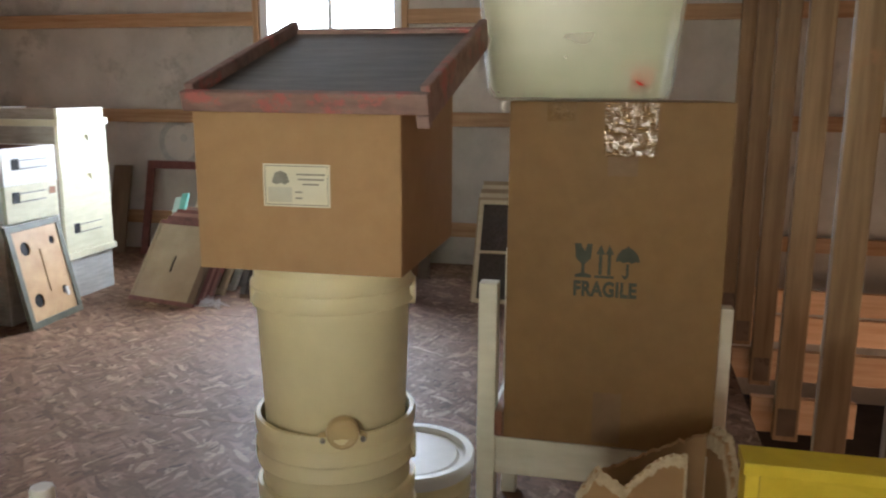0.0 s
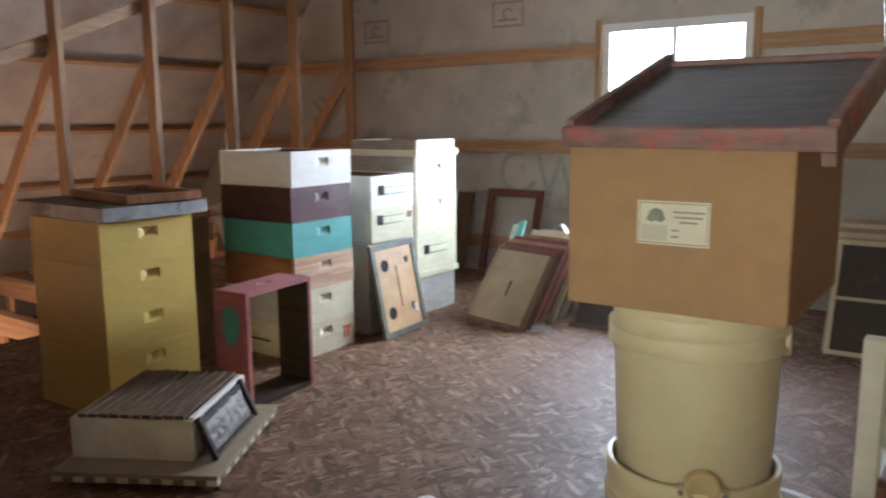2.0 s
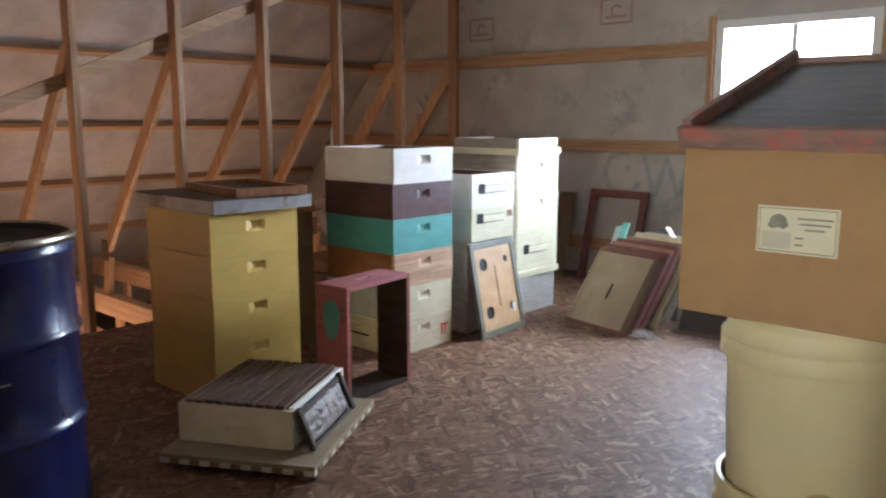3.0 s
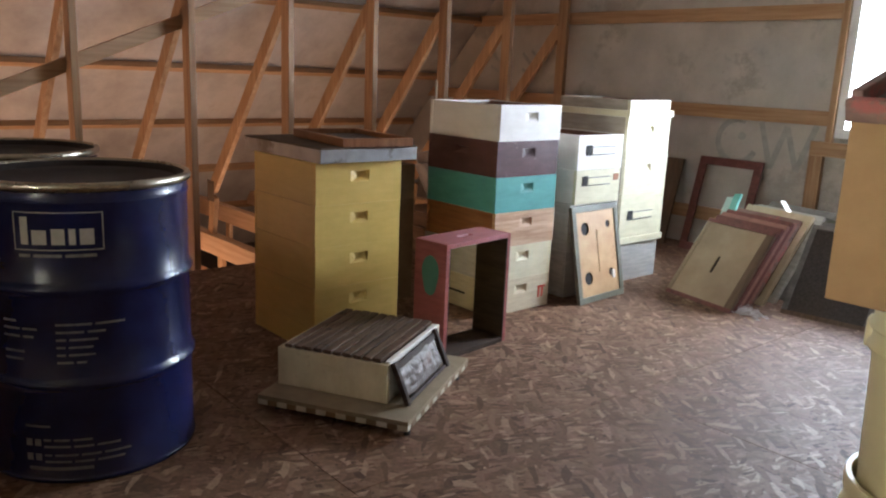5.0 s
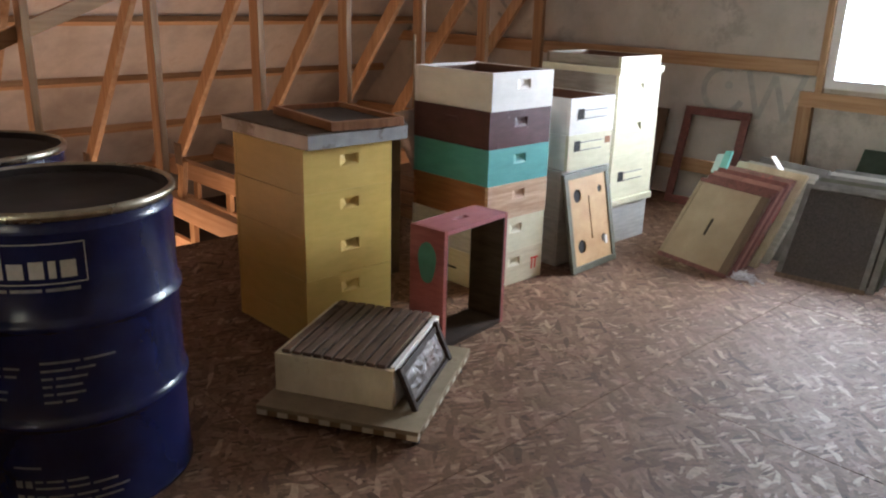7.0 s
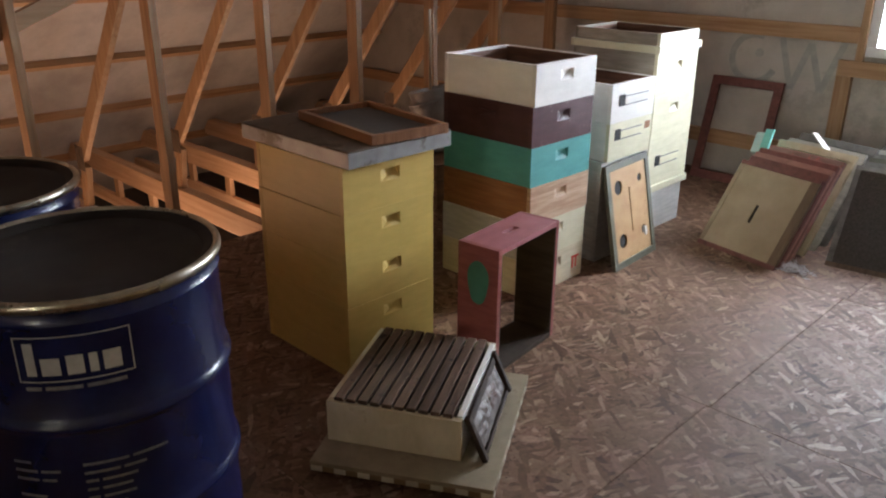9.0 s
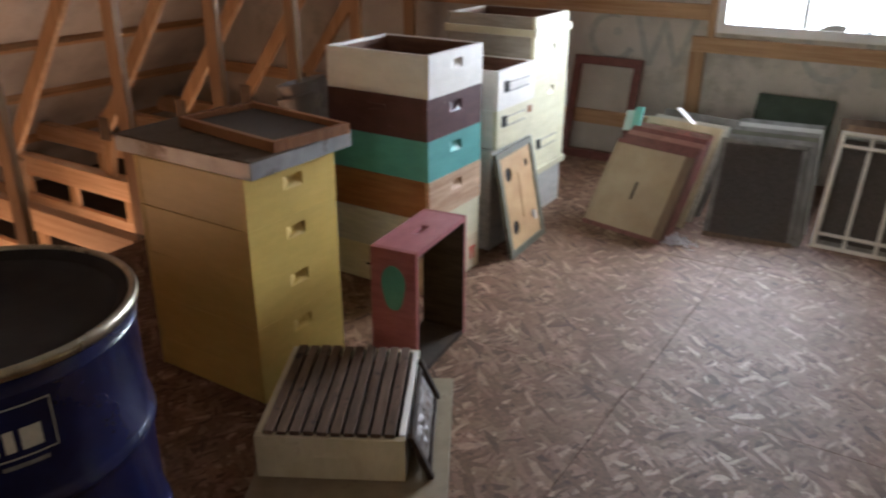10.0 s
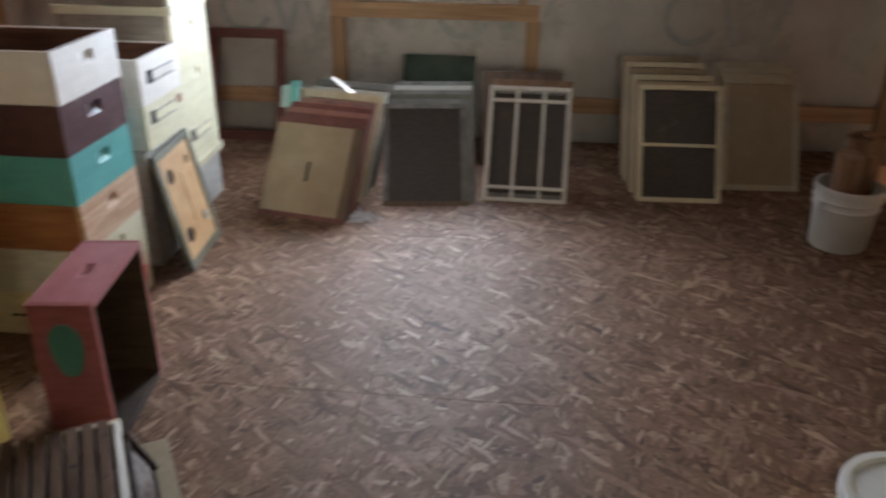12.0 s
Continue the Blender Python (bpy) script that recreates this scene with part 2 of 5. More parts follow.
FRAMEBAR = surf("waxed_frame_bar", (0.058, 0.032, 0.019), (0.140, 0.086, 0.056), 0.62, grain=(20, 2, 20), scale=2.4, bump=0.2, stain=(0.022, 0.012, 0.008), stain_at=0.58, stain_scale=14, vary=0.35, spec=0.18)
OLDCREAM = surf("grubby_cream_paint", (0.54, 0.46, 0.30), (0.65, 0.57, 0.40), 0.55, grain=(6, 3, 3), scale=3, bump=0.08, stain=(0.38, 0.29, 0.16), stain_at=0.63, stain_scale=5)
DUSTYSHEET = surf("dusty_brown_sheet", (0.10, 0.074, 0.052), (0.165, 0.125, 0.093), 0.75, 0.0, scale=5, bump=0.1, stain=(0.07, 0.050, 0.036), stain_at=0.55, stain_scale=5, spec=0.12)
SHEETMETAL = surf("dull_galvanised_sheet", (0.26, 0.255, 0.25), (0.42, 0.415, 0.41), 0.45, 0.6, scale=5, bump=0.12, stain=(0.17, 0.145, 0.125), stain_at=0.55, stain_scale=6)
STEEL = surf("bright_steel", (0.45, 0.44, 0.40), (0.62, 0.60, 0.55), 0.30, 1.0, scale=20, bump=0.05)
BRASSY = surf("yellowed_steel_ring", (0.36, 0.33, 0.25), (0.55, 0.51, 0.40), 0.27, 1.0, scale=20, bump=0.05)
DRUMBLUE = surf("navy_drum_enamel", (0.005, 0.008, 0.042), (0.008, 0.013, 0.062), 0.22, scale=14, bump=0.02, vary=0.0)
DRUMLID = surf("dusty_drum_lid", (0.014, 0.011, 0.010), (0.028, 0.023, 0.019), 0.7, scale=9, bump=0.1, stain=(0.044, 0.036, 0.029), stain_at=0.60, spec=0.2)
DRUMPRINT = surf("white_drum_print", (0.34, 0.34, 0.32), (0.44, 0.44, 0.41), 0.4, scale=30, bump=0.0)
DRUMPRINTDIM = surf("grey_drum_print", (0.13, 0.13, 0.14), (0.22, 0.22, 0.22), 0.4, scale=60, bump=0.0)
PAIL = surf("cream_white_pail_plastic", (0.83, 0.75, 0.46), (0.88, 0.80, 0.52), 0.34, scale=3, bump=0.02, stain=(0.78, 0.69, 0.40), stain_at=0.66, vary=0.02)
PAILWHITE = surf("white_pail_plastic", (0.74, 0.75, 0.74), (0.82, 0.82, 0.80), 0.32, scale=3, bump=0.02, vary=0.02)
# thin pail plastic lets some light through
for m in (PAIL, PAILWHITE):
    pn, pl = m.node_tree.nodes, m.node_tree.links
    glow, blend = pn.new("ShaderNodeBsdfTranslucent"), pn.new("ShaderNodeMixShader")
    glow.inputs["Color"].default_value = (0.88, 0.80, 0.52, 1) if m is PAIL else (0.82, 0.82, 0.80, 1)
    blend.inputs[0].default_value = 0.08
    pl.new(pn["Principled BSDF"].outputs[0], blend.inputs[1])
    pl.new(glow.outputs[0], blend.inputs[2])
    pl.new(blend.outputs[0], pn["Material Output"].inputs[0])
GATE = surf("amber_gate_plastic", (0.55, 0.42, 0.20), (0.66, 0.52, 0.27), 0.35, scale=10, bump=0.05)
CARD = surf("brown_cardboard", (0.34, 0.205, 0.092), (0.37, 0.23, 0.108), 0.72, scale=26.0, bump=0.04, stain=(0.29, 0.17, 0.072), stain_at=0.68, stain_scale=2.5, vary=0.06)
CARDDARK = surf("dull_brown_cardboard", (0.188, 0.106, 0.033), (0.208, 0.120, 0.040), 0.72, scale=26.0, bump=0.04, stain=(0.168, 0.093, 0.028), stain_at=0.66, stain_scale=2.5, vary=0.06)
CARDTORN = surf("torn_cardboard_fluff", (0.45, 0.36, 0.23), (0.62, 0.52, 0.36), 0.9, scale=60, bump=0.6)
INK = surf("dark_green_ink", (0.035, 0.040, 0.026), (0.055, 0.060, 0.04), 0.7, scale=30, bump=0.0)
PAPER = surf("cream_label_paper", (0.66, 0.64, 0.50), (0.74, 0.72, 0.58), 0.6, scale=8, bump=0.02)
PAPERINK = surf("grey_label_ink", (0.20, 0.20, 0.16), (0.30, 0.30, 0.25), 0.6, scale=40, bump=0.0)
TAPE = surf("clear_packing_tape", (0.19, 0.11, 0.04), (0.23, 0.14, 0.055), 0.16, grain=(0.45, 1, 1.6), scale=20, bump=0.22, vary=0.0, spec=0.9)
TAPEDULL = surf("brown_packing_tape", (0.17, 0.098, 0.042), (0.20, 0.12, 0.053), 0.62, scale=20, bump=0.3, vary=0.0)
SCREEN = surf("dusty_dark_screen", (0.046, 0.037, 0.030), (0.095, 0.078, 0.065), 0.7, scale=120, bump=0.5, stain=(0.12, 0.10, 0.085), stain_at=0.60)
GREYFRAME = surf("grey_weathered_frame", (0.145, 0.138, 0.128), (0.27, 0.26, 0.24), 0.7, scale=12, bump=0.15, spec=0.3)
GREENGREY = surf("grey_green_frame_paint", (0.085, 0.084, 0.056), (0.16, 0.155, 0.108), 0.6, scale=10, bump=0.15)
GREENBOARD = surf("dark_green_board", (0.026, 0.034, 0.020), (0.044, 0.054, 0.034), 0.9, scale=6, bump=0.1, stain=(0.09, 0.095, 0.07), stain_at=0.66, spec=0.2)
TANBOARD = surf("tan_hardboard", (0.31, 0.235, 0.145), (0.40, 0.315, 0.205), 0.6, scale=5, bump=0.05, stain=(0.27, 0.20, 0.12), stain_at=0.62)
DARKRED = surf("dark_red_frame", (0.115, 0.036, 0.03), (0.19, 0.065, 0.05), 0.55, grain=(3, 3, 3), scale=10, bump=0.15)
PLYWOOD = surf("honey_plywood", (0.42, 0.245, 0.105), (0.58, 0.38, 0.19), 0.5, grain=(2, 14, 3), scale=2.4, bump=0.08, stain=(0.34, 0.18, 0.07), stain_at=0.64)
# flat black that paints the shade inside holes, slots and entrances
HOLEBLACK = surf("hole_shade_black", (0.008, 0.007, 0.006), (0.02, 0.017, 0.015), 0.8, scale=20)
BROWNBOARD = surf("brown_board", (0.10, 0.062, 0.035), (0.17, 0.11, 0.065), 0.65, grain=(14, 2, 2), scale=2.4, bump=0.1)
VINYL = surf("white_vinyl", (0.72, 0.73, 0.73), (0.80, 0.80, 0.79), 0.4, scale=4, bump=0.01)
FLUFF = surf("white_fibre_fluff", (0.62, 0.62, 0.64), (0.80, 0.80, 0.82), 0.95, scale=60, bump=1.0)
STANDWHITE = surf("white_stand_paint", (0.62, 0.60, 0.50), (0.72, 0.70, 0.60), 0.5, grain=(3, 3, 14), scale=3, bump=0.08, stain=(0.50, 0.45, 0.33), stain_at=0.68)
RUST = surf("red_brown_block", (0.16, 0.06, 0.03), (0.24, 0.10, 0.055), 0.6, scale=10)
REDPLASTIC = surf("red_plastic", (0.62, 0.03, 0.02), (0.72, 0.06, 0.04), 0.35, scale=8, bump=0.02)
CLEARBAG = surf("crumpled_clear_film", (0.07, 0.053, 0.043), (0.18, 0.147, 0.125), 0.52, scale=9, bump=0.15, stain=(0.12, 0.07, 0.05), stain_at=0.56, stain_scale=9, spec=0.4)
PLATFORMTOP = surf("tan_platform_board", (0.215, 0.165, 0.10), (0.30, 0.24, 0.155), 0.7, scale=6, bump=0.08, stain=(0.15, 0.10, 0.06), stain_at=0.58, spec=0.3)
SAND = surf("pale_stripe", (0.42, 0.36, 0.25), (0.52, 0.46, 0.34), 0.6, scale=16)
BRONZE = surf("brown_stripe", (0.13, 0.075, 0.03), (0.20, 0.12, 0.05), 0.55, scale=16)
DARKVOID = surf("dark_ceiling_below", (0.03, 0.022, 0.018), (0.055, 0.042, 0.034), 0.85, scale=4)
ROOFDARK = surf("white_ceiling_wrap", (0.28, 0.26, 0.24), (0.38, 0.36, 0.33), 0.7, scale=5, bump=0.1)
PALETEAL = surf("pale_teal_foam", (0.42, 0.60, 0.56), (0.54, 0.70, 0.66), 0.6, scale=10)
TEALFOAM = surf("teal_foam", (0.16, 0.52, 0.46), (0.24, 0.62, 0.56), 0.6, scale=10)
BLACK = surf("black_plastic", (0.012, 0.012, 0.012), (0.03, 0.028, 0.026), 0.4, scale=10)

GLASS = bpy.data.materials.new("window_glass")
GLASS.use_nodes = True
gb = GLASS.node_tree.nodes["Principled BSDF"]
gb.inputs["Base Color"].default_value = (0.95, 0.98, 0.98, 1)
gb.inputs["Roughness"].default_value, gb.inputs["Transmission Weight"].default_value, gb.inputs["IOR"].default_value = 0.02, 1.0, 1.1

TUB = bpy.data.materials.new("frosted_clear_plastic")
TUB.use_nodes = True
tn, tl = TUB.node_tree.nodes, TUB.node_tree.links
tb = tn["Principled BSDF"]
tb.inputs["Base Color"].default_value = (0.78, 0.81, 0.60, 1)
tb.inputs["Roughness"].default_value = 0.24
ts, tm = tn.new("ShaderNodeBsdfTransparent"), tn.new("ShaderNodeMixShader")
tz = tn.new("ShaderNodeTexNoise")
tz.inputs["Scale"].default_value = 3.0
tr = tn.new("ShaderNodeMath")
tr.operation = 'MULTIPLY_ADD'
tl.new(tz.outputs[0], tr.inputs[0])
tr.inputs[1].default_value, tr.inputs[2].default_value = 0.08, 0.30
tl.new(tr.outputs[0], tm.inputs[0])
tl.new(ts.outputs[0], tm.inputs[1])
tl.new(tb.outputs[0], tm.inputs[2])
tbump = tn.new("ShaderNodeBump")
tbump.inputs["Strength"].default_value, tbump.inputs["Distance"].default_value = 0.03, 0.01
tl.new(tz.outputs[0], tbump.inputs["Height"])
tl.new(tbump.outputs[0], tb.inputs["Normal"])
tl.new(tm.outputs[0], tn["Material Output"].inputs[0])


# ---- mesh helpers ----
def mesh_of(name, bm, material):
    me = bpy.data.meshes.new(name)
    bmesh.ops.recalc_face_normals(bm, faces=bm.faces)
    bm.to_mesh(me)
    bm.free()
    me.materials.append(material)
    return me


def part(name, bm, material, parent=None, label="", smooth=False):
    me = mesh_of(name, bm, material)
    if smooth:
        me.shade_smooth()
        me.set_sharp_from_angle(angle=radians(38))
    ob = new(name, me)
    if parent:
        ob.parent = parent
    return tagged(ob, label)


def piece(name, me, parent, m):
    ob = new(name, me)
    ob.parent = parent
    ob.matrix_local = m
    return ob


def thing(name, m, label, category, group="", kind=""):
    return put(tagged(new(name), label, category, group, kind), m)


def put(ob, m):
    ob.matrix_world = m
    return ob


def add_box(bm, lo, hi, bevel=0.0, m=None):
    lo, hi = Vector(lo), Vector(hi)
    vs = [bm.verts.new((x, y, z)) for x in (lo.x, hi.x) for y in (lo.y, hi.y) for z in (lo.z, hi.z)]
    fs = [bm.faces.new([vs[i] for i in f]) for f in ((0, 1, 3, 2), (4, 6, 7, 5), (0, 4, 5, 1), (2, 3, 7, 6), (0, 2, 6, 4), (1, 5, 7, 3))]
    geo = vs
    if bevel:
        out = bmesh.ops.bevel(bm, geom=list({e for f in fs for e in f.edges}) + vs, offset=bevel, segments=2, profile=0.6, affect='EDGES')
        geo = list(set(out["verts"]) | {v for v in vs if v.is_valid})
    if m is not None:
        bmesh.ops.transform(bm, matrix=m, verts=[v for v in geo if v.is_valid])
    return bm


def boxes(*items, bevel=0.0015):
    bm = bmesh.new()
    for lo, hi in items:
        add_box(bm, lo, hi, bevel)
    return bm


def lathe(profile, seg=48, closed=False):
    bm = bmesh.new()
    rings = []
    for r, z in profile:
        if r < 1e-5:
            rings.append([bm.verts.new((0, 0, z))])
        else:
            rings.append([bm.verts.new((r * math.cos(2 * math.pi * k / seg), r * math.sin(2 * math.pi * k / seg), z)) for k in range(seg)])
    pairs = list(zip(rings, rings[1:])) + ([(rings[-1], rings[0])] if closed else [])
    for a, b in pairs:
        for k in range(seg):
            j = (k + 1) % seg
            if len(a) == 1 and len(b) == 1:
                continue
            if len(a) == 1:
                bm.faces.new((a[0], b[k], b[j]))
            elif len(b) == 1:
                bm.faces.new((a[k], a[j], b[0]))
            else:
                bm.faces.new((a[k], a[j], b[j], b[k]))
    return bm


def tube(points, radius, seg=8):
    """A round rod along points."""
    bm = bmesh.new()
    rings = []
    pts = [Vector(p) for p in points]
    for i, p in enumerate(pts):
        d = (pts[min(i + 1, len(pts) - 1)] - pts[max(i - 1, 0)]).normalized()
        u = d.orthogonal().normalized() if i == 0 else (u - d * u.dot(d)).normalized()
        w = d.cross(u)
        rings.append([bm.verts.new(p + radius * (math.cos(2 * math.pi * k / seg) * u + math.sin(2 * math.pi * k / seg) * w)) for k in range(seg)])
    for a, b in zip(rings, rings[1:]):
        for k in range(seg):
            bm.faces.new((a[k], a[(k + 1) % seg], b[(k + 1) % seg], b[k]))
    bm.faces.new(rings[0][::-1])
    bm.faces.new(rings[-1])
    return bm


def plate(outline, thick, holes=()):
    """A flat plate in x and z with holes through it, thick in y (front at y = 0)."""
    bm = bmesh.new()
    edges = []
    for loop in (outline, *holes):
        vs = [bm.verts.new((x, 0, z)) for x, z in loop]
        edges += [bm.edges.new((a, b)) for a, b in zip(vs, vs[1:] + vs[:1])]
    bmesh.ops.triangle_fill(bm, edges=edges, use_beauty=True, use_dissolve=False)
    out = bmesh.ops.extrude_face_region(bm, geom=list(bm.faces))
    bmesh.ops.translate(bm, vec=(0, thick, 0), verts=[g for g in out["geom"] if isinstance(g, bmesh.types.BMVert)])
    return bm


def rect(x0, z0, x1, z1):
    return [(x0, z0), (x1, z0), (x1, z1), (x0, z1)]


def disc(x, z, r, n=20, squash=1.0):
    return [(x + r * math.cos(2 * math.pi * k / n), z + r * squash * math.sin(2 * math.pi * k / n)) for k in range(n)]


def panel(w, h, t, grip=None):
    """An upright board in x and z, front at y = 0, with a sloped hand hold (cx, cz, width, height, depth)."""
    bm = bmesh.new()
    if not grip:
        return add_box(bm, (0, 0, 0), (w, t, h), 0.0018)
    cx, cz, gw, gh, gd = grip
    xs, zs = (0, cx - gw / 2, cx + gw / 2, w), (0, cz - gh / 2, cz + gh / 2, h)
    v = [[bm.verts.new((x, 0, z)) for z in zs] for x in xs]
    for i in range(3):
        for j in range(3):
            if (i, j) != (1, 1):
                bm.faces.new((v[i][j], v[i + 1][j], v[i + 1][j + 1], v[i][j + 1]))
    a, b, c, d = v[1][1], v[2][1], v[2][2], v[1][2]
    s = min(0.040, gw * 0.42)
    p = [bm.verts.new(q) for q in ((cx - gw / 2 + s, gd * 0.75, cz - gh / 2 + 0.012), (cx + gw / 2 - s * 0.5, gd * 0.45, cz - gh / 2 + 0.014),
                                   (cx + gw / 2 - s * 0.15, gd, cz + gh / 2 - 0.003), (cx - gw / 2 + s * 0.85, gd, cz + gh / 2 - 0.003))]
    for q in ((a, b, p[1], p[0]), (b, c, p[2], p[1]), (c, d, p[3], p[2]), (d, a, p[0], p[3]), tuple(p)):
        bm.faces.new(q)
    k = [bm.verts.new(q) for q in ((0, t, 0), (w, t, 0), (w, t, h), (0, t, h))]
    bm.faces.new((k[0], k[3], k[2], k[1]))
    bm.faces.new([v[0][0]] + [k[0], k[1]] + [v[3][0], v[2][0], v[1][0]])
    bm.faces.new([v[3][0], k[1], k[2], v[3][3], v[3][2], v[3][1]])
    bm.faces.new([v[3][3], k[2], k[3], v[0][3], v[1][3], v[2][3]])
    bm.faces.new([v[0][3], k[3], k[0], v[0][0], v[0][1], v[0][2]])
    return bm


def lean_pose(bl, br, top_mid):
    """Pose of a leaning board: x from its lower left to its lower right corner, z up the board."""
    bl, br, top_mid = Vector(bl), Vector(br), Vector(top_mid)
    x = (br - bl).normalized()
    up = top_mid - (bl + br) / 2
    z = (up - x * up.dot(x)).normalized()
    y = z.cross(x)
    m = Matrix((x, y, z)).transposed().to_4x4()
    m.translation = bl
    return m


# ---- structure ----
WALL, BACK = 5.50, -3.60          # inner faces of the gable walls
MID = -1.55                       # the ridge line
EDGE_W, EDGE_E = -3.99, 0.87      # edges of the loft floor
POST_W, POST_E = -4.145, 1.030    # centre lines of the truss posts
TRUSSES = [5.30 - 0.61 * k for k in range(15)]
CEIL = 2.46


def roof_x(z, off=0.0):
    """Half width of the roof's inner face at height z."""
    return 4.21 - 0.97 * (z - 1.14) + off


def gable(name, y0, y1, openings):
    bm = plate([(MID - roof_x(-0.75), -0.75), (MID + roof_x(-0.75), -0.75), (MID + roof_x(2.75), 2.75), (MID - roof_x(2.75), 2.75)], y1 - y0,
               [rect(*o) for o in openings])
    bmesh.ops.translate(bm, vec=(0, y0, 0), verts=bm.verts)
    return tagged(part(name, bm, GREYBOARD), "gable wall of dull grey insulation board", "wall", kind="structure")


wall_north = gable("wall_north", WALL, WALL + 0.12, [(-2.03, 0.84, -1.05, 1.77)])
wall_south = gable("wall_south", BACK - 0.12, BACK, [(-0.90, 0.65, 0.60, 1.65)])

# girts and studs on the far gable wall
for z, spans in ((0.955, ((-6.6, -2.075), (-1.005, 3.4))), (1.60, ((-6.1, -2.075), (-1.005, 2.9))), (0.235, ((-6.9, -2.105), (-0.90, 3.7)))):
    for x0, x1 in spans:
        tagged(part("trim", boxes(((x0, WALL - 0.038, z - 0.045), (x1, WALL, z + 0.045))), PINE["x"]), "bare pine girt nailed flat along the gable wall", "girt", kind="structure")
tagged(part("trim", boxes(((-2.16, WALL - 0.04, 0.722), (-0.93, WALL, 0.812))), PINE["x"]), "bare pine sill board below the window", "trim", kind="structure")
for x in (-2.118, -0.962):
    tagged(part("trim", boxes(((x - 0.0425, WALL - 0.039, 0.0), (x + 0.0425, WALL, 0.721))), PINE["z"]), "bare pine stud below the window", "stud", kind="structure")
for x in (-2.053, -1.027):
    tagged(part("trim", boxes(((x - 0.02, WALL - 0.041, 0.813), (x + 0.02, WALL, 1.80))), PINE["z"]), "bare pine stud beside the window", "stud", kind="structure")


def window_unit(name, x0, z0, x1, z1, y, label):
    """A white sliding window in a gable wall, with its frame, middle rail and panes."""
    w = tagged(new(name), label, "window", kind="structure")
    f = 0.055
    part("window_frame", boxes(((x0, y - 0.02, z0), (x1, y + 0.06, z0 + f)), ((x0, y - 0.02, z1 - f), (x1, y + 0.06, z1)),
                               ((x0, y - 0.02, z0 + f), (x0 + f, y + 0.06, z1 - f)), ((x1 - f, y - 0.02, z0 + f), (x1, y + 0.06, z1 - f)), bevel=0.003), VINYL, w)
    mid = (x0 + x1) / 2
    part("middle_rail", boxes(((mid - 0.017, y - 0.005, z0 + f), (mid + 0.017, y + 0.05, z1 - f)), bevel=0.003), VINYL, w)
    for a, b in ((x0 + f, mid - 0.017), (mid + 0.017, x1 - f)):
        p = part("pane", boxes(((a, y + 0.02, z0 + f), (b, y + 0.024, z1 - f)), bevel=0), GLASS, w)
        p.visible_shadow = False
    return w


window_unit("window_1", -2.03, 0.84, -1.05, 1.77, WALL, "white vinyl sliding window, glaring with daylight")
window_unit("window_2", -0.90, 0.65, 0.60, 1.65, BACK - 0.06, "white vinyl sliding window in the rear gable")

# faded wrap prints on the far wall: letter-like strokes, arcs and a red emblem frame
def print_mark(loops, x, z, material, s=1.0):
    bm = bmesh.new()
    for k, loop in enumerate(loops):
        b2 = plate([(x + s * a, z + s * c) for a, c in loop], 0.001)
        bmesh.ops.translate(b2, vec=(0, -0.0004 * k, 0), verts=b2.verts)
        me = bpy.data.meshes.new("tmp")
        b2.to_mesh(me)
        b2.free()
        bm.from_mesh(me)
        bpy.data.meshes.remove(me)
    bmesh.ops.translate(bm, vec=(0, WALL - 0.0022, 0), verts=bm.verts)
    tagged(part("trim", bm, material), "faded printed mark on the insulation board", "print", kind="structure")


def arc(r0, r1, a0, a1, n=14):
    aa = [radians(a0 + (a1 - a0) * k / n) for k in range(n + 1)]
    return [(r1 * math.cos(a), r1 * math.sin(a)) for a in aa] + [(r0 * math.cos(a), r0 * math.sin(a)) for a in reversed(aa)]


def stroke(x0, z0, x1, z1, w=0.018):
    d = Vector((x1 - x0, z1 - z0)).normalized() * w
    return [(x0 - d.y, z0 + d.x), (x0 + d.y, z0 - d.x), (x1 + d.y, z1 - d.x), (x1 - d.y, z1 + d.x)]


for x in (-2.68, -1.37, -0.06, 1.25):
    print_mark([arc(0.125, 0.165, 70, 335, 22)], x, 0.765, PRINT)
    if x < -2:
        print_mark([disc(0.0, 0.0, 0.028)], x + 0.03, 0.80, PRINT)
for x in (-2.33, -1.02, 0.29):
    print_mark([stroke(-0.19, 0.15, -0.10, -0.15, 0.019), stroke(-0.10, -0.15, -0.01, 0.13, 0.019), stroke(-0.01, 0.13, 0.08, -0.15, 0.019), stroke(0.08, -0.15, 0.18, 0.15, 0.019)], x, 0.755, PRINT)
for x, z in ((-5.05, 1.27), (-4.66, 1.25)):
    print_mark([stroke(-0.10, 0.08, 0.06, -0.08, 0.016), stroke(-0.10, -0.06, 0.0, -0.10, 0.014), stroke(0.0, 0.10, 0.10, 0.03, 0.014)], x, z, PRINT)
for x, z in ((-4.02, 1.86), (-2.78, 1.90)):
    print_mark([rect(-0.13, -0.09, 0.13, -0.075), rect(-0.13, 0.075, 0.13, 0.09), rect(-0.13, -0.075, -0.115, 0.075), rect(0.115, -0.075, 0.13, 0.075),
                arc(0.03, 0.045, 20, 300), stroke(-0.09, -0.04, 0.08, -0.04, 0.008)], x, z, REDPRINT)

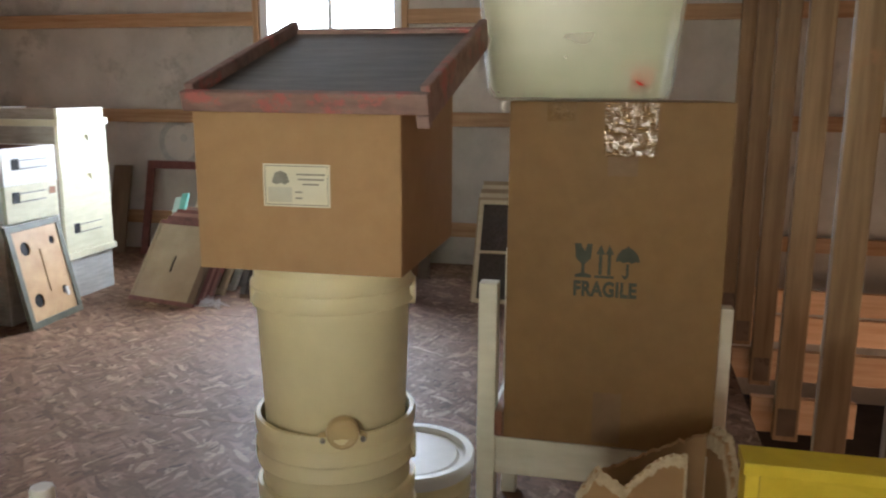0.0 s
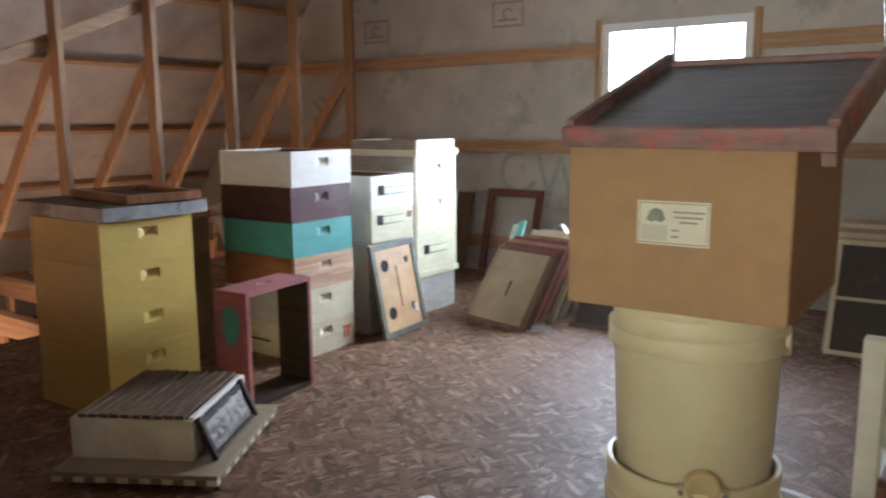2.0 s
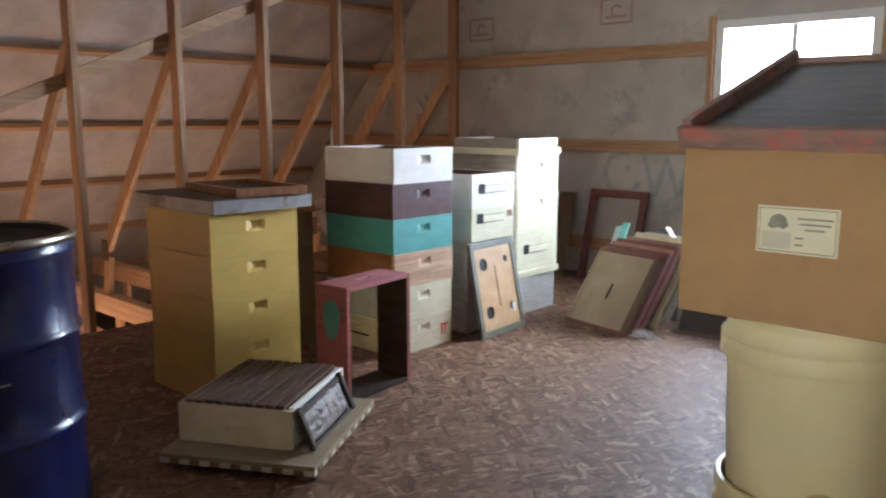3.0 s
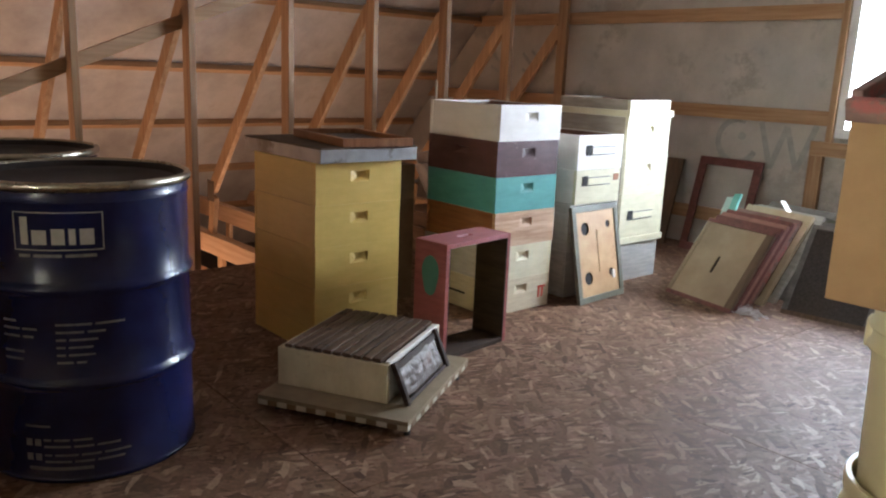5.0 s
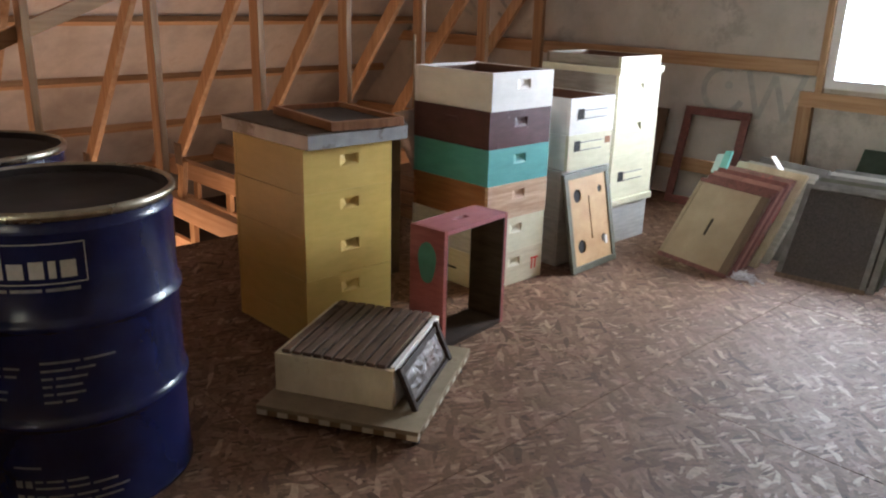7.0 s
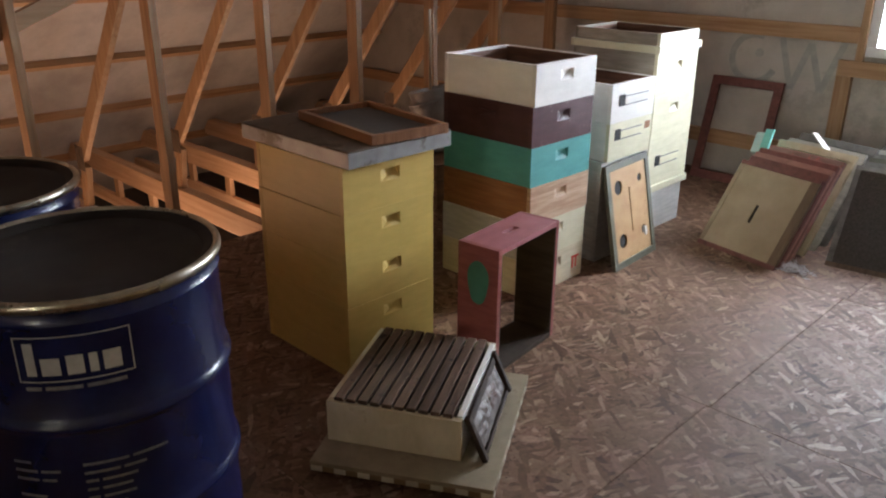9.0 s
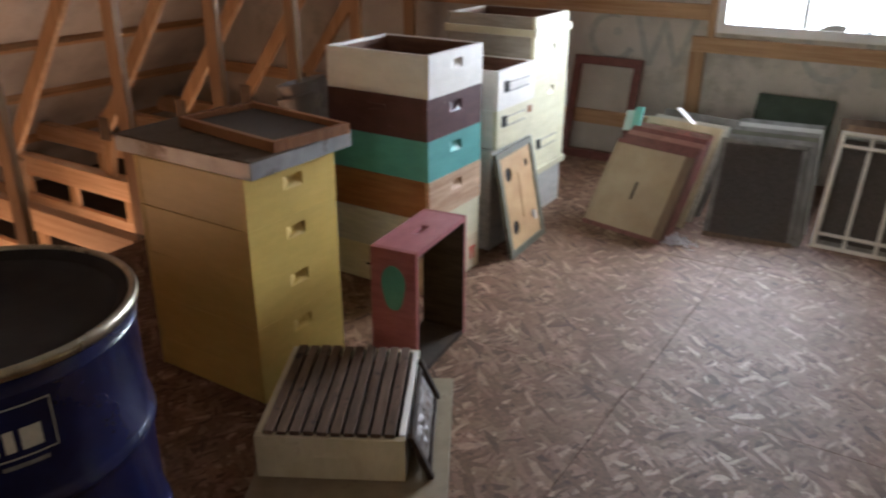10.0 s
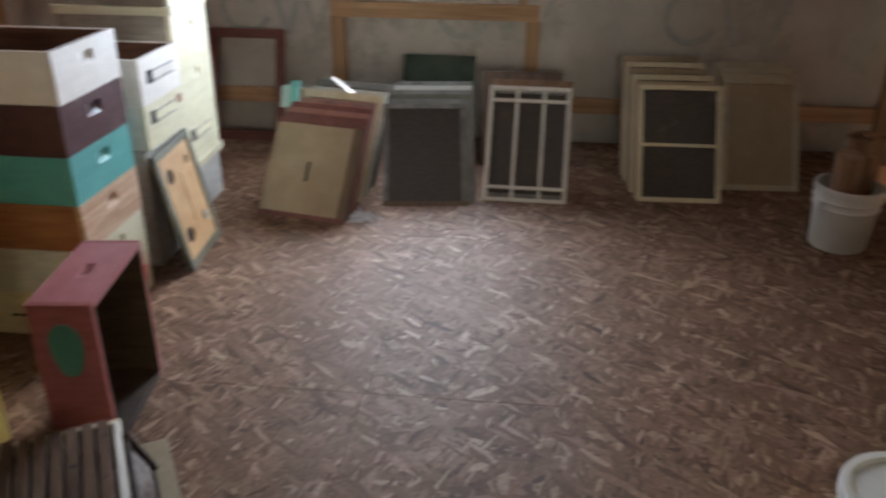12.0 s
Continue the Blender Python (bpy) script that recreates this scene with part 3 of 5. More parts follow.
# floor: a dark subfloor that carries the strand boards
floor = tagged(part("floor", boxes(((EDGE_W, BACK, -0.08), (EDGE_E, WALL, -0.0185)), bevel=0), DARKVOID), "loft floor of worn oriented strand board", "floor", kind="structure")
below = tagged(part("ceiling", boxes(((-9.2, BACK - 0.1, -0.80), (6.1, WALL + 0.1, -0.76)), bevel=0), DARKVOID), "dark ceiling of the storey below", "ceiling", kind="structure")
tagged(part("ceiling", boxes(((MID - 2.98, BACK, CEIL), (MID + 2.98, WALL, CEIL + 0.03)), bevel=0), ROOFDARK), "plain board ceiling", "ceiling", kind="structure")

# unseen low boarded wall behind the walk, added to shade floor and low fronts
tagged(part("wall_stair", boxes(((EDGE_W + 0.02, -1.30, 0.0), (EDGE_E, -1.20, 0.84)), bevel=0.004), PINE["x"]), "low plain boarded wall, unseen, added to shade the floor", "wall", kind="structure")

# unseen partition added to keep rear window light off the west side
tagged(part("wall_partition", boxes(((-1.08, BACK, 0.0), (-0.98, -1.302, CEIL)), bevel=0.004), GREYBOARD), "plain boarded partition, unseen, added to block rear window light", "wall", kind="structure")

# sloping roof sides: white wrap with flat purlins
for s, name in ((-1, "wall_west"), (1, "wall_east")):
    bm = bmesh.new()
    vs = [bm.verts.new((MID + s * (roof_x(z) + o), y, z)) for o in (0.012, 0.05) for z in (-0.78, 2.9) for y in (BACK - 0.1, WALL + 0.11)]
    for f in ((0, 1, 3, 2), (4, 6, 7, 5), (0, 4, 5, 1), (2, 3, 7, 6), (0, 2, 6, 4), (1, 5, 7, 3)):
        bm.faces.new([vs[i] for i in f])
    tagged(part(name, bm, WRAP), "sloping roof side lined with pale wrinkled insulation wrap", "wall", kind="structure")
    for z in (-0.22, 0.21, 0.645, 1.095, 1.60, 2.06, 2.5):
        tilt = math.degrees(math.atan2(1, 0.97))
        m = pose(MID + s * roof_x(z), 0, z, 0, s * (90 - tilt) if s > 0 else -(90 - tilt), 0)
        bm = boxes(((-0.038 if s > 0 else 0.0, BACK, -0.045), (0.0 if s > 0 else 0.038, WALL - 0.042, 0.045)))
        bmesh.ops.transform(bm, matrix=m, verts=bm.verts)
        tagged(part("trim", bm, PINE["y"]), "bare pine purlin along the roof side", "purlin", kind="structure")


# ---- roof trusses ----
def beam(p, q, w, t, parent, name, material, y=0.0):
    """A board from p to q in the truss plane (x, z), w wide in the plane and t thick."""
    p, q = Vector(p), Vector(q)
    d = (q - p).normalized()
    nrm = Vector((-d.y, d.x)) * w / 2
    bm = bmesh.new()
    c = [p + nrm, p - nrm, q - nrm, q + nrm]
    vs = [bm.verts.new((a.x, yy, a.y)) for yy in (y - t / 2, y + t / 2) for a in c]
    for f in ((0, 1, 2, 3), (7, 6, 5, 4), (0, 4, 5, 1), (1, 5, 6, 2), (2, 6, 7, 3), (3, 7, 4, 0)):
        bm.faces.new([vs[i] for i in f])
    bmesh.ops.bevel(bm, geom=list(bm.edges), offset=0.0025, segments=1, affect='EDGES')
    return part(name, bm, material, parent)


def truss(y, reach):
    """A truss across the loft; reach: how far its bottom chord runs out on the east side."""
    t = thing("roof_truss", pose(0, y, 0), "bare pine roof truss with upright posts and diagonal webs", "truss", "roof trusses")
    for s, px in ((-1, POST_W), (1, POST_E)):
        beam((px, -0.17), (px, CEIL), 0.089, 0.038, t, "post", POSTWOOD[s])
        part("nail_plate", boxes(((px - 0.034, -0.0205, -0.150), (px + 0.034, -0.0192, -0.040)), bevel=0), DUSTYSHEET, t, "stamped steel nail plate")
    px = POST_W
    beam((px - 0.03, 1.52), (px - 1.07, 0.25), 0.089, 0.036, t, "web", PINE["z"])
    beam((px - 1.045, 0.20), (px - 1.10, -0.078), 0.080, 0.036, t, "strut", PINE["z"])
    part("nail_plate", boxes(((px - 1.125, -0.0205, 0.165), (px - 1.015, -0.0192, 0.315)), bevel=0), DUSTYSHEET, t, "dull steel nail plate")
    beam((px - 0.045, -0.150), (MID - roof_x(-0.2, -0.02), -0.150), 0.140, 0.078, t, "chord", LITCHORDWOOD)
    beam((px - 0.045, -0.42), (MID - roof_x(-0.45, -0.02), -0.42), 0.089, 0.037, t, "lower_chord", LITCHORDWOOD)
    for d in (0.35, 0.95, 1.55, 2.1):
        beam((px - d, -0.221), (px - d, -0.376), 0.07, 0.036, t, "strut", PINE["z"])
    beam((POST_E - 0.125, -0.085), (POST_E + reach, -0.085), 0.140, 0.037, t, "chord", LITCHORDWOOD, 0.0385)
    return t


first = truss(TRUSSES[0], 2.4)
for y in TRUSSES[1:3]:
    copy_thing(first, pose(0, y, 0))
short = truss(TRUSSES[3], 0.25)
for y in TRUSSES[4:]:
    copy_thing(short, pose(0, y, 0))
bm = bmesh.new()
b0, b1 = Vector((POST_W - 0.066, 0.6, 0.675)), Vector((POST_W - 0.066, 4.2, 2.17))
d = b1 - b0
m = Matrix.Translation(b0) @ Matrix((Vector((1, 0, 0)), d.normalized(), Vector((1, 0, 0)).cross(d.normalized()))).transposed().to_4x4()
add_box(bm, (-0.019, 0, -0.036), (0.019, d.length, 0.036), 0.002, m)
tagged(part("brace", bm, PINE["y"]), "long bare pine brace nailed aslant across the truss posts", "brace")


# ---- hive boxes ----
def hive_box(m, lx, ly, h, paint, label, front_grip=True, side_grip=False, inside=BROWNINSIDE, front=None, slot=None, group="hive boxes"):
    """An open bottomless box; front panel at +x, origin at its front lower corner towards -y."""
    t = 0.019
    box = thing("hive_box", m, label, "hive box", group)
    grip = (ly / 2, h * 0.66, 0.088, 0.044, 0.0175) if front_grip else None
    bm = panel(ly, h, t, grip)
    bmesh.ops.transform(bm, matrix=pose(0, 0, 0, 0, 0, 90), verts=bm.verts)
    part("front_panel", bm, front or paint, box)
    bm = panel(ly, h, t)
    bmesh.ops.transform(bm, matrix=pose(-lx, ly, 0, 0, 0, -90), verts=bm.verts)
    part("back_panel", bm, paint, box)
    grip = ((lx - 2 * t) / 2, h * 0.66, 0.10, 0.032, 0.005) if side_grip else None
    bm = panel(lx - 2 * t - 0.0006, h - 0.0006, t, grip)
    bmesh.ops.translate(bm, vec=(-lx + t + 0.0003, 0.001, 0), verts=bm.verts)
    part("side_panel", bm, paint, box)
    bm = panel(lx - 2 * t - 0.0006, h - 0.0006, t)
    bmesh.ops.translate(bm, vec=(-lx + t + 0.0003, ly - t - 0.001, 0), verts=bm.verts)
    part("side_panel", bm, paint, box)
    for lo, hi in (((-lx + t, t + 0.001, 0.002), (-lx + t + 0.003, ly - t - 0.001, h - 0.012)), ((-t - 0.003, t + 0.001, 0.002), (-t, ly - t - 0.001, h - 0.012)),
                   ((-lx + t + 0.003, t, 0.002), (-t - 0.003, t + 0.003, h - 0.004)), ((-lx + t + 0.003, ly - t - 0.004, 0.002), (-t - 0.003, ly - t - 0.001, h - 0.004))):
        part("lining", boxes((lo, hi), bevel=0), inside, box)
    if slot:
        y0, z0, y1, z1 = slot
        # the hole is a flat black patch in place of real inner shade
        part("entrance", boxes(((0.0005, y0, z0), (0.003, y0 + 0.045, z1 + 0.012)), bevel=0.0006), HOLEBLACK, box, "black entrance hole")
        part("slide", boxes(((0.0005, y0 + 0.046, z0 + 0.006), (0.005, y1, z1)), bevel=0.0012), front or paint, box)
        part("slide_rail", boxes(((0.0005, y0 + 0.046, z1 + 0.001), (0.0055, y1, z1 + 0.005)), ((0.0005, y0 + 0.046, z0 + 0.0005), (0.0055, y1, z0 + 0.0045)), bevel=0.0008), GREYFRAME, box)
    return box


# the tall stack of six
rng = random.Random(4)
stack = [(CREAM, None, "cream-painted hive box with a red mark"), (GREYWHITE, LEMON, "pale cream hive box in a stack"),
         (ORANGEWOOD, RAWPINE, "bare wooden hive box with an orange-stained side"), (TEAL, None, "teal-painted hive box in a tall stack"),
         (PLUM, None, "dark plum hive box with scuffed paint"), (WHITE, None, "white-painted hive box, open at the top of a stack")]
for k, (paint, front, label) in enumerate(stack):
    dx, dy, a = rng.uniform(-0.003, 0.003), rng.uniform(-0.003, 0.003), rng.uniform(-0.5, 0.5)
    b = hive_box(pose(-2.440 + dx, 2.985 + dy, 0.168 * k + 0.0005, 0, 0, a), 0.503, 0.413, 0.1675, paint, label, True, k in (0, 4), front=front, group="stacked hive boxes")
    if k == 0:
        part("red_mark", boxes(((0.0008, 0.335, 0.05), (0.002, 0.345, 0.10)), ((0.0008, 0.36, 0.05), (0.002, 0.37, 0.10)), ((0.0008, 0.33, 0.10), (0.002, 0.385, 0.109)), bevel=0), REDPLASTIC, b, "red painted strokes")
        part("slot", boxes(((-0.33, -0.0008, 0.072), (-0.18, 0.0004, 0.082)), bevel=0), HOLEBLACK, b, "dark slot")

# the yellow hive: a low base, four boxes and a metal cover
base = thing("hive_stand", pose(-2.452, 2.02, 0), "yellow-painted wooden base under a hive", "hive stand")
part("front_board", boxes(((-0.02, 0, 0), (0, 0.413, 0.107)), bevel=0.0015), YELLOW, base)
part("back_board", boxes(((-0.503, 0, 0), (-0.483, 0.413, 0.107)), bevel=0.0015), YELLOW, base)
part("side_board", boxes(((-0.4825, 0.001, 0), (-0.0205, 0.02, 0.1065)), bevel=0.0015), YELLOW, base)
part("side_board", boxes(((-0.4825, 0.393, 0), (-0.0205, 0.412, 0.1065)), bevel=0.0015), YELLOW, base)
for k in range(4):
    hive_box(pose(-2.452 + rng.uniform(-0.0015, 0.0015), 2.02 + rng.uniform(-0.0015, 0.0015), 0.1076 + 0.168 * k, 0, 0, rng.uniform(-0.25, 0.25)), 0.503, 0.413, 0.1675, YELLOW,
             "yellow-painted hive box in a covered stack", group="yellow hive boxes")
cover = thing("hive_cover", pose(-2.414, 2.018, 0.782), "dull galvanised metal hive cover on the yellow hive", "hive cover")
part("top_sheet", boxes(((-0.62, 0, 0.052), (0, 0.466, 0.058)), bevel=0.002), DUSTYSHEET, cover)
part("rim", boxes(((-0.009, 0, 0), (0, 0.466, 0.0515)), ((-0.62, 0, 0), (-0.611, 0.466, 0.0515)), ((-0.611, 0, 0), (-0.009, 0.009, 0.0515)), ((-0.611, 0.457, 0), (-0.009, 0.466, 0.0515)), bevel=0.001), SHEETMETAL, cover)
part("liner", boxes(((-0.60, 0.012, 0.0003), (-0.011, 0.454, 0.051)), bevel=0), BROWNBOARD, cover)


def framed_board(m, w, h, rail, thick, frame_mat, panel_mat, name, label, category, slot=None, back=0.006, group="", rails=None, bars=(), cross=(), right_rail=0.0):
    """A board with a raised rim: rails all round and a thin panel; slot: holes (list of loops)."""
    t = thing(name, m, label, category, group)
    fm = rails or (frame_mat,) * 4
    bottom, right, top, left = fm
    rr = right_rail or rail
    part("rail", boxes(((0, 0, 0), (w, thick, rail)), bevel=0.0015), bottom, t)
    part("rail", boxes(((0, 0, h - rail), (w, thick, h)), bevel=0.0015), top, t)
    part("rail", boxes(((0, 0, rail + 0.0003), (rail, thick, h - rail - 0.0003)), bevel=0.0015), left, t)
    part("rail", boxes(((w - rr, 0, rail + 0.0003), (w, thick, h - rail - 0.0003)), bevel=0.0015), right, t)
    for x in bars:
        part("bar", boxes(((x - 0.008, 0.002, rail + 0.0003), (x + 0.008, thick - 0.004, h - rail - 0.0003)), bevel=0.0015), frame_mat, t)
    for z in cross:
        part("cross_bar", boxes(((rail + 0.0003, 0.004, z - 0.008), (w - rail - 0.0003, thick - 0.006, z + 0.008)), bevel=0.001), frame_mat, t)
    if panel_mat:
        bm = plate(rect(rail - 0.004, rail - 0.004, w - rr + 0.004, h - rail + 0.004), 0.005, slot or ())
        bmesh.ops.translate(bm, vec=(0, back, 0), verts=bm.verts)
        part("panel", bm, panel_mat, t)
    return t


# on the cover: a shallow framed tray and a loose board under it
framed_board(pose(-2.915, 2.188, 0.8755, 0, 0, -7.5) @ pose(0, 0, 0, -90, 0, 0),
             0.50, 0.315, 0.020, 0.034, ORANGEWOOD, SCREEN, "feeder_tray", "shallow brown wooden tray with a dark mesh bottom", "tray", back=0.02)

# a lower dark stack behind the yellow hive
for k in range(4):
    hive_box(pose(-2.925, 2.492, 0.0005 + 0.172 * k), 0.503, 0.393, 0.1715, BROWNBOARD, "dark brown hive box in a stack behind a yellow hive", group="dark hive boxes")

# short stack behind the tall one
hive_box(pose(-2.475, 3.555, 0.0005), 0.49, 0.40, 0.248, GREYWHITE, "weathered grey-white hive box at the bottom of a stack", False, group="short stack")
hive_box(pose(-2.475, 3.555, 0.249), 0.49, 0.40, 0.248, GREYWHITE, "weathered grey-white hive box in a stack", False, group="short stack")
b = hive_box(pose(-2.460, 3.575, 0.498), 0.50, 0.36, 0.178, WHITE, "white hive box of bare and painted wood, brightly lit", False, front=LEMON, slot=(0.045, 0.095, 0.27, 0.135), group="short stack")
part("dark_knot", boxes(((0.0006, 0.30, 0.115), (0.002, 0.345, 0.15)), bevel=0), ORANGEWOOD, b)
hive_box(pose(-2.458, 3.572, 0.677), 0.50, 0.365, 0.180, WHITE, "white hive box, open on top, with a sliding entrance", False, slot=(0.06, 0.075, 0.30, 0.115), group="short stack")

# tall pale stack by the wall
TALL = pose(-2.522, 4.050, 0, 0, 0, 0.5)
hive_box(TALL @ pose(-0.004, 0.015, 0.0005), 0.50, 0.375, 0.222, GREYWHITE, "grey-white hive box at the foot of a pale stack", False, group="pale stack")
band = thing("hive_spacer", TALL @ pose(0.012, -0.008, 0.2228), "pale lemon wooden rim between two hive boxes", "rim", "pale stack")
part("front_rail", boxes(((-0.022, 0, 0), (0, 0.425, 0.036)), bevel=0.002), LEMON, band)
part("back_rail", boxes(((-0.53, 0, 0), (-0.508, 0.425, 0.036)), bevel=0.002), LEMON, band)
part("side_rail", boxes(((-0.5075, 0, 0), (-0.0225, 0.022, 0.0355)), bevel=0.002), LEMON, band)
part("side_rail", boxes(((-0.5075, 0.403, 0), (-0.0225, 0.425, 0.0355)), bevel=0.002), LEMON, band)
# lemon fronts, with shade painted into the darker sides
hive_box(TALL @ pose(0, 0, 0.2594), 0.503, 0.41, 0.252, SHADEDSIDE, "deep pale lemon hive box with a sliding entrance", False, slot=(0.07, 0.10, 0.30, 0.142), front=LEMON, group="pale stack")
hive_box(TALL @ pose(0.002, 0.002, 0.512), 0.503, 0.405, 0.214, SHADEDSIDE, "pale lemon hive box, brightly lit by the window", front=LEMON, group="pale stack")
hive_box(TALL @ pose(-0.001, 0.002, 0.7265), 0.503, 0.405, 0.214, SHADEDSIDE, "pale lemon hive box, brightly lit by the window", front=LEMON, group="pale stack")
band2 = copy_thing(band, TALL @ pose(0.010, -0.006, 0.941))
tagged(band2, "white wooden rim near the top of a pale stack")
hive_box(TALL @ pose(-0.003, 0.012, 0.9775), 0.503, 0.385, 0.058, SHADEDSIDE, "shallow white hive rim, open on top of a stack", False, front=LEMON, group="pale stack")

# board with four holes leaning on the short stack
m = lean_pose((-2.325, 3.520, 0.0), (-2.350, 3.925, 0.0), (-2.440, 3.712, 0.50))
# seen from +x: x runs along +y, so the front looks towards +x
framed = framed_board(m, 0.400, 0.505, 0.032, 0.02, GREENGREY, PLYWOOD, "escape_board", "honey plywood board with four holes in a grey-green frame", "board",
                      slot=[disc(0.105, 0.385, 0.034), disc(0.105, 0.125, 0.034), disc(0.308, 0.395, 0.020), disc(0.308, 0.135, 0.022), rect(0.198, 0.15, 0.207, 0.37)])
# added black sheet standing in for shade behind the four holes
part("backing", boxes(((0.04, 0.0125, 0.04), (0.360, 0.0165, 0.46)), bevel=0), HOLEBLACK, framed)
part("plug", boxes(((0.314, 0.003, 0.10), (0.336, 0.0115, 0.145)), bevel=0.002), WHITE, framed, "white plastic plug")

# red box standing on its end, open towards both sides
red = thing("hive_box", pose(-2.188, 2.393, 0, 0, 0, 7), "dull red hive box on its end with green patches", "hive box")
D, W, H, T = 0.172, 0.405, 0.484, 0.019
bm = plate(rect(0, 0, D, H), T)
part("end_panel", bm, REDPAINT, red).matrix_local = pose(-D + 0.085, 0, 0)
part("end_panel", boxes(((-D + 0.085, W - T, 0), (0.085, W, H)), bevel=0.0015), REDPAINT, red)
bm = panel(W - 2 * T - 0.0006, D, T, ((W - 2 * T) / 2, D * 0.5, 0.085, 0.03, 0.012))
bmesh.ops.transform(bm, matrix=pose(0.085, T + 0.0003, H, 0, 0, 90) @ pose(0, 0, 0, -90, 0, 0), verts=bm.verts)
part("top_panel", bm, PINKRED, red, "faded pink-red panel with a hand hold")
# bottom panel and linings are dark brown instead of red
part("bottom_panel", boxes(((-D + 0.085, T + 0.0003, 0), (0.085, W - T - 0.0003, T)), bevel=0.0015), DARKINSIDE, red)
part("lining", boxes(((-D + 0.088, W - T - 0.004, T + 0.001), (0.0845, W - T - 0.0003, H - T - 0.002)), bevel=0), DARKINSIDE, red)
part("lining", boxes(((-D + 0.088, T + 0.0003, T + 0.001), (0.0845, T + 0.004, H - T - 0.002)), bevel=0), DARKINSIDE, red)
patch = plate([(0.085 * math.cos(a) * (0.52 + 0.05 * math.sin(3 * a)) , 0.085 * math.sin(a) * (1.02 + 0.05 * math.cos(2 * a))) for a in [2 * math.pi * k / 28 for k in range(28)]], 0.0012)
part("patch", patch, GREENPATCH, red, "green painted patch").matrix_local = pose(0.0, -0.0013, 0.345)
patch = plate([(0.055 * math.cos(math.pi * k / 16), 0.085 * math.sin(math.pi * k / 16)) for k in range(17)], 0.0012)
part("patch", patch, GREENPATCH, red, "green painted patch").matrix_local = pose(0.005, -0.0013, 0.004)

# low platform with a box of frames on it
U = Vector((0.855, 0.505, 0)).normalized()
ANG = math.degrees(math.atan2(U.y, U.x))
PLAT = pose(-2.105, 1.585, 0, 0, 0, ANG)
plat = thing("hive_platform", PLAT, "low tan wooden platform with a brown and pale notched edge", "platform")
part("top_board", boxes(((0, 0, 0.045), (0.545, 0.64, 0.060)), bevel=0.002), PLATFORMTOP, plat)
for k in range(15):
    x = 0.002 + k * 0.0362
    part("edge_block", boxes(((x, 0.0, 0.027), (x + 0.0358, 0.030, 0.0448)), bevel=0.001), SAND if k % 2 == 0 else BRONZE, plat)
for k in range(15):
    y = 0.038 + k * 0.040
    part("edge_block", boxes(((0.515, y, 0.028), (0.545, y + 0.0392, 0.0448)), bevel=0.001), SAND if k % 2 else BRONZE, plat)
for x, y in ((0.03, 0.045), (0.505, 0.040), (0.03, 0.55), (0.505, 0.55)):
    leg = tube([(x + 0.012, y + 0.014, 0.0445), (x + 0.014, y + 0.010, 0.028), (x + 0.022, y, 0.012), (x + 0.023, y - 0.002, 0.0)], 0.011, 10)
    part("foot", leg, BLACK, plat, "short black bent foot", smooth=True)

SUP = PLAT @ pose(0.014, 0.112, 0.0605, 0, 0, -1.0)
sup = thing("frame_super", SUP, "cream-painted shallow hive box filled with waxy wooden frames", "hive box")
SX, SY, SH = 0.413, 0.49, 0.140
part("front_panel", panel(SX, SH - 0.006, 0.02, (SX / 2, 0.085, 0.10, 0.03, 0.008)), OLDCREAM, sup)
part("back_panel", boxes(((0, SY - 0.02, 0), (SX, SY, SH - 0.006)), bevel=0.002), OLDCREAM, sup)
part("side_panel", boxes(((0, 0.0203, 0), (0.018, SY - 0.0203, SH - 0.004)), bevel=0.002), OLDCREAM, sup)
part("side_panel", boxes(((SX - 0.018, 0.0203, 0), (SX, SY - 0.0203, SH - 0.0004)), bevel=0.002), WHITE, sup)
for k in range(10):
    x = 0.022 + k * 0.0371
    hf = part("hive_frame", boxes(((0, -0.014, SH - 0.0055), (0.029, SY - 0.034, SH + 0.006 + rng.uniform(0, 0.003))), bevel=0.002), FRAMEBAR, sup, "waxy brown wooden frame")
    hf.matrix_local = pose(x, 0.022, 0)
    part("end_bar", boxes(((0.002, 0.012, 0.006), (0.027, 0.020, SH - 0.015)), bevel=0), FRAMEBAR, hf)
    part("end_bar", boxes(((0.002, SY - 0.066, 0.006), (0.027, SY - 0.058, SH - 0.015)), bevel=0), FRAMEBAR, hf)
    part("comb", boxes(((0.006, 0.021, 0.010), (0.023, SY - 0.067, SH - 0.0155)), bevel=0), DARKINSIDE, hf)

# crumpled clear film between two dark slats that lean on that box
m = PLAT @ lean_pose((0.502, 0.115, 0.0615), (0.502, 0.54, 0.0615), (0.448, 0.3275, 0.190))
small = thing("small_frame", m, "two dark wooden slats with crumpled clear film between them", "frame")
for x in (0.0, 0.395):
    part("slat", boxes(((x, -0.004, 0), (x + 0.024, 0.014, 0.150)), bevel=0.003), DARKINSIDE, small, "dark waxy wooden slat")
part("back_slat", boxes(((0.0243, 0.004, 0.118), (0.3947, 0.014, 0.142)), bevel=0.002), DARKINSIDE, small)
part("lower_slat", boxes(((0.0243, 0.003, 0.001), (0.3947, 0.014, 0.014)), bevel=0.002), DARKINSIDE, small)
bm = bmesh.new()
bmesh.ops.create_grid(bm, x_segments=60, y_segments=26, size=0.5)
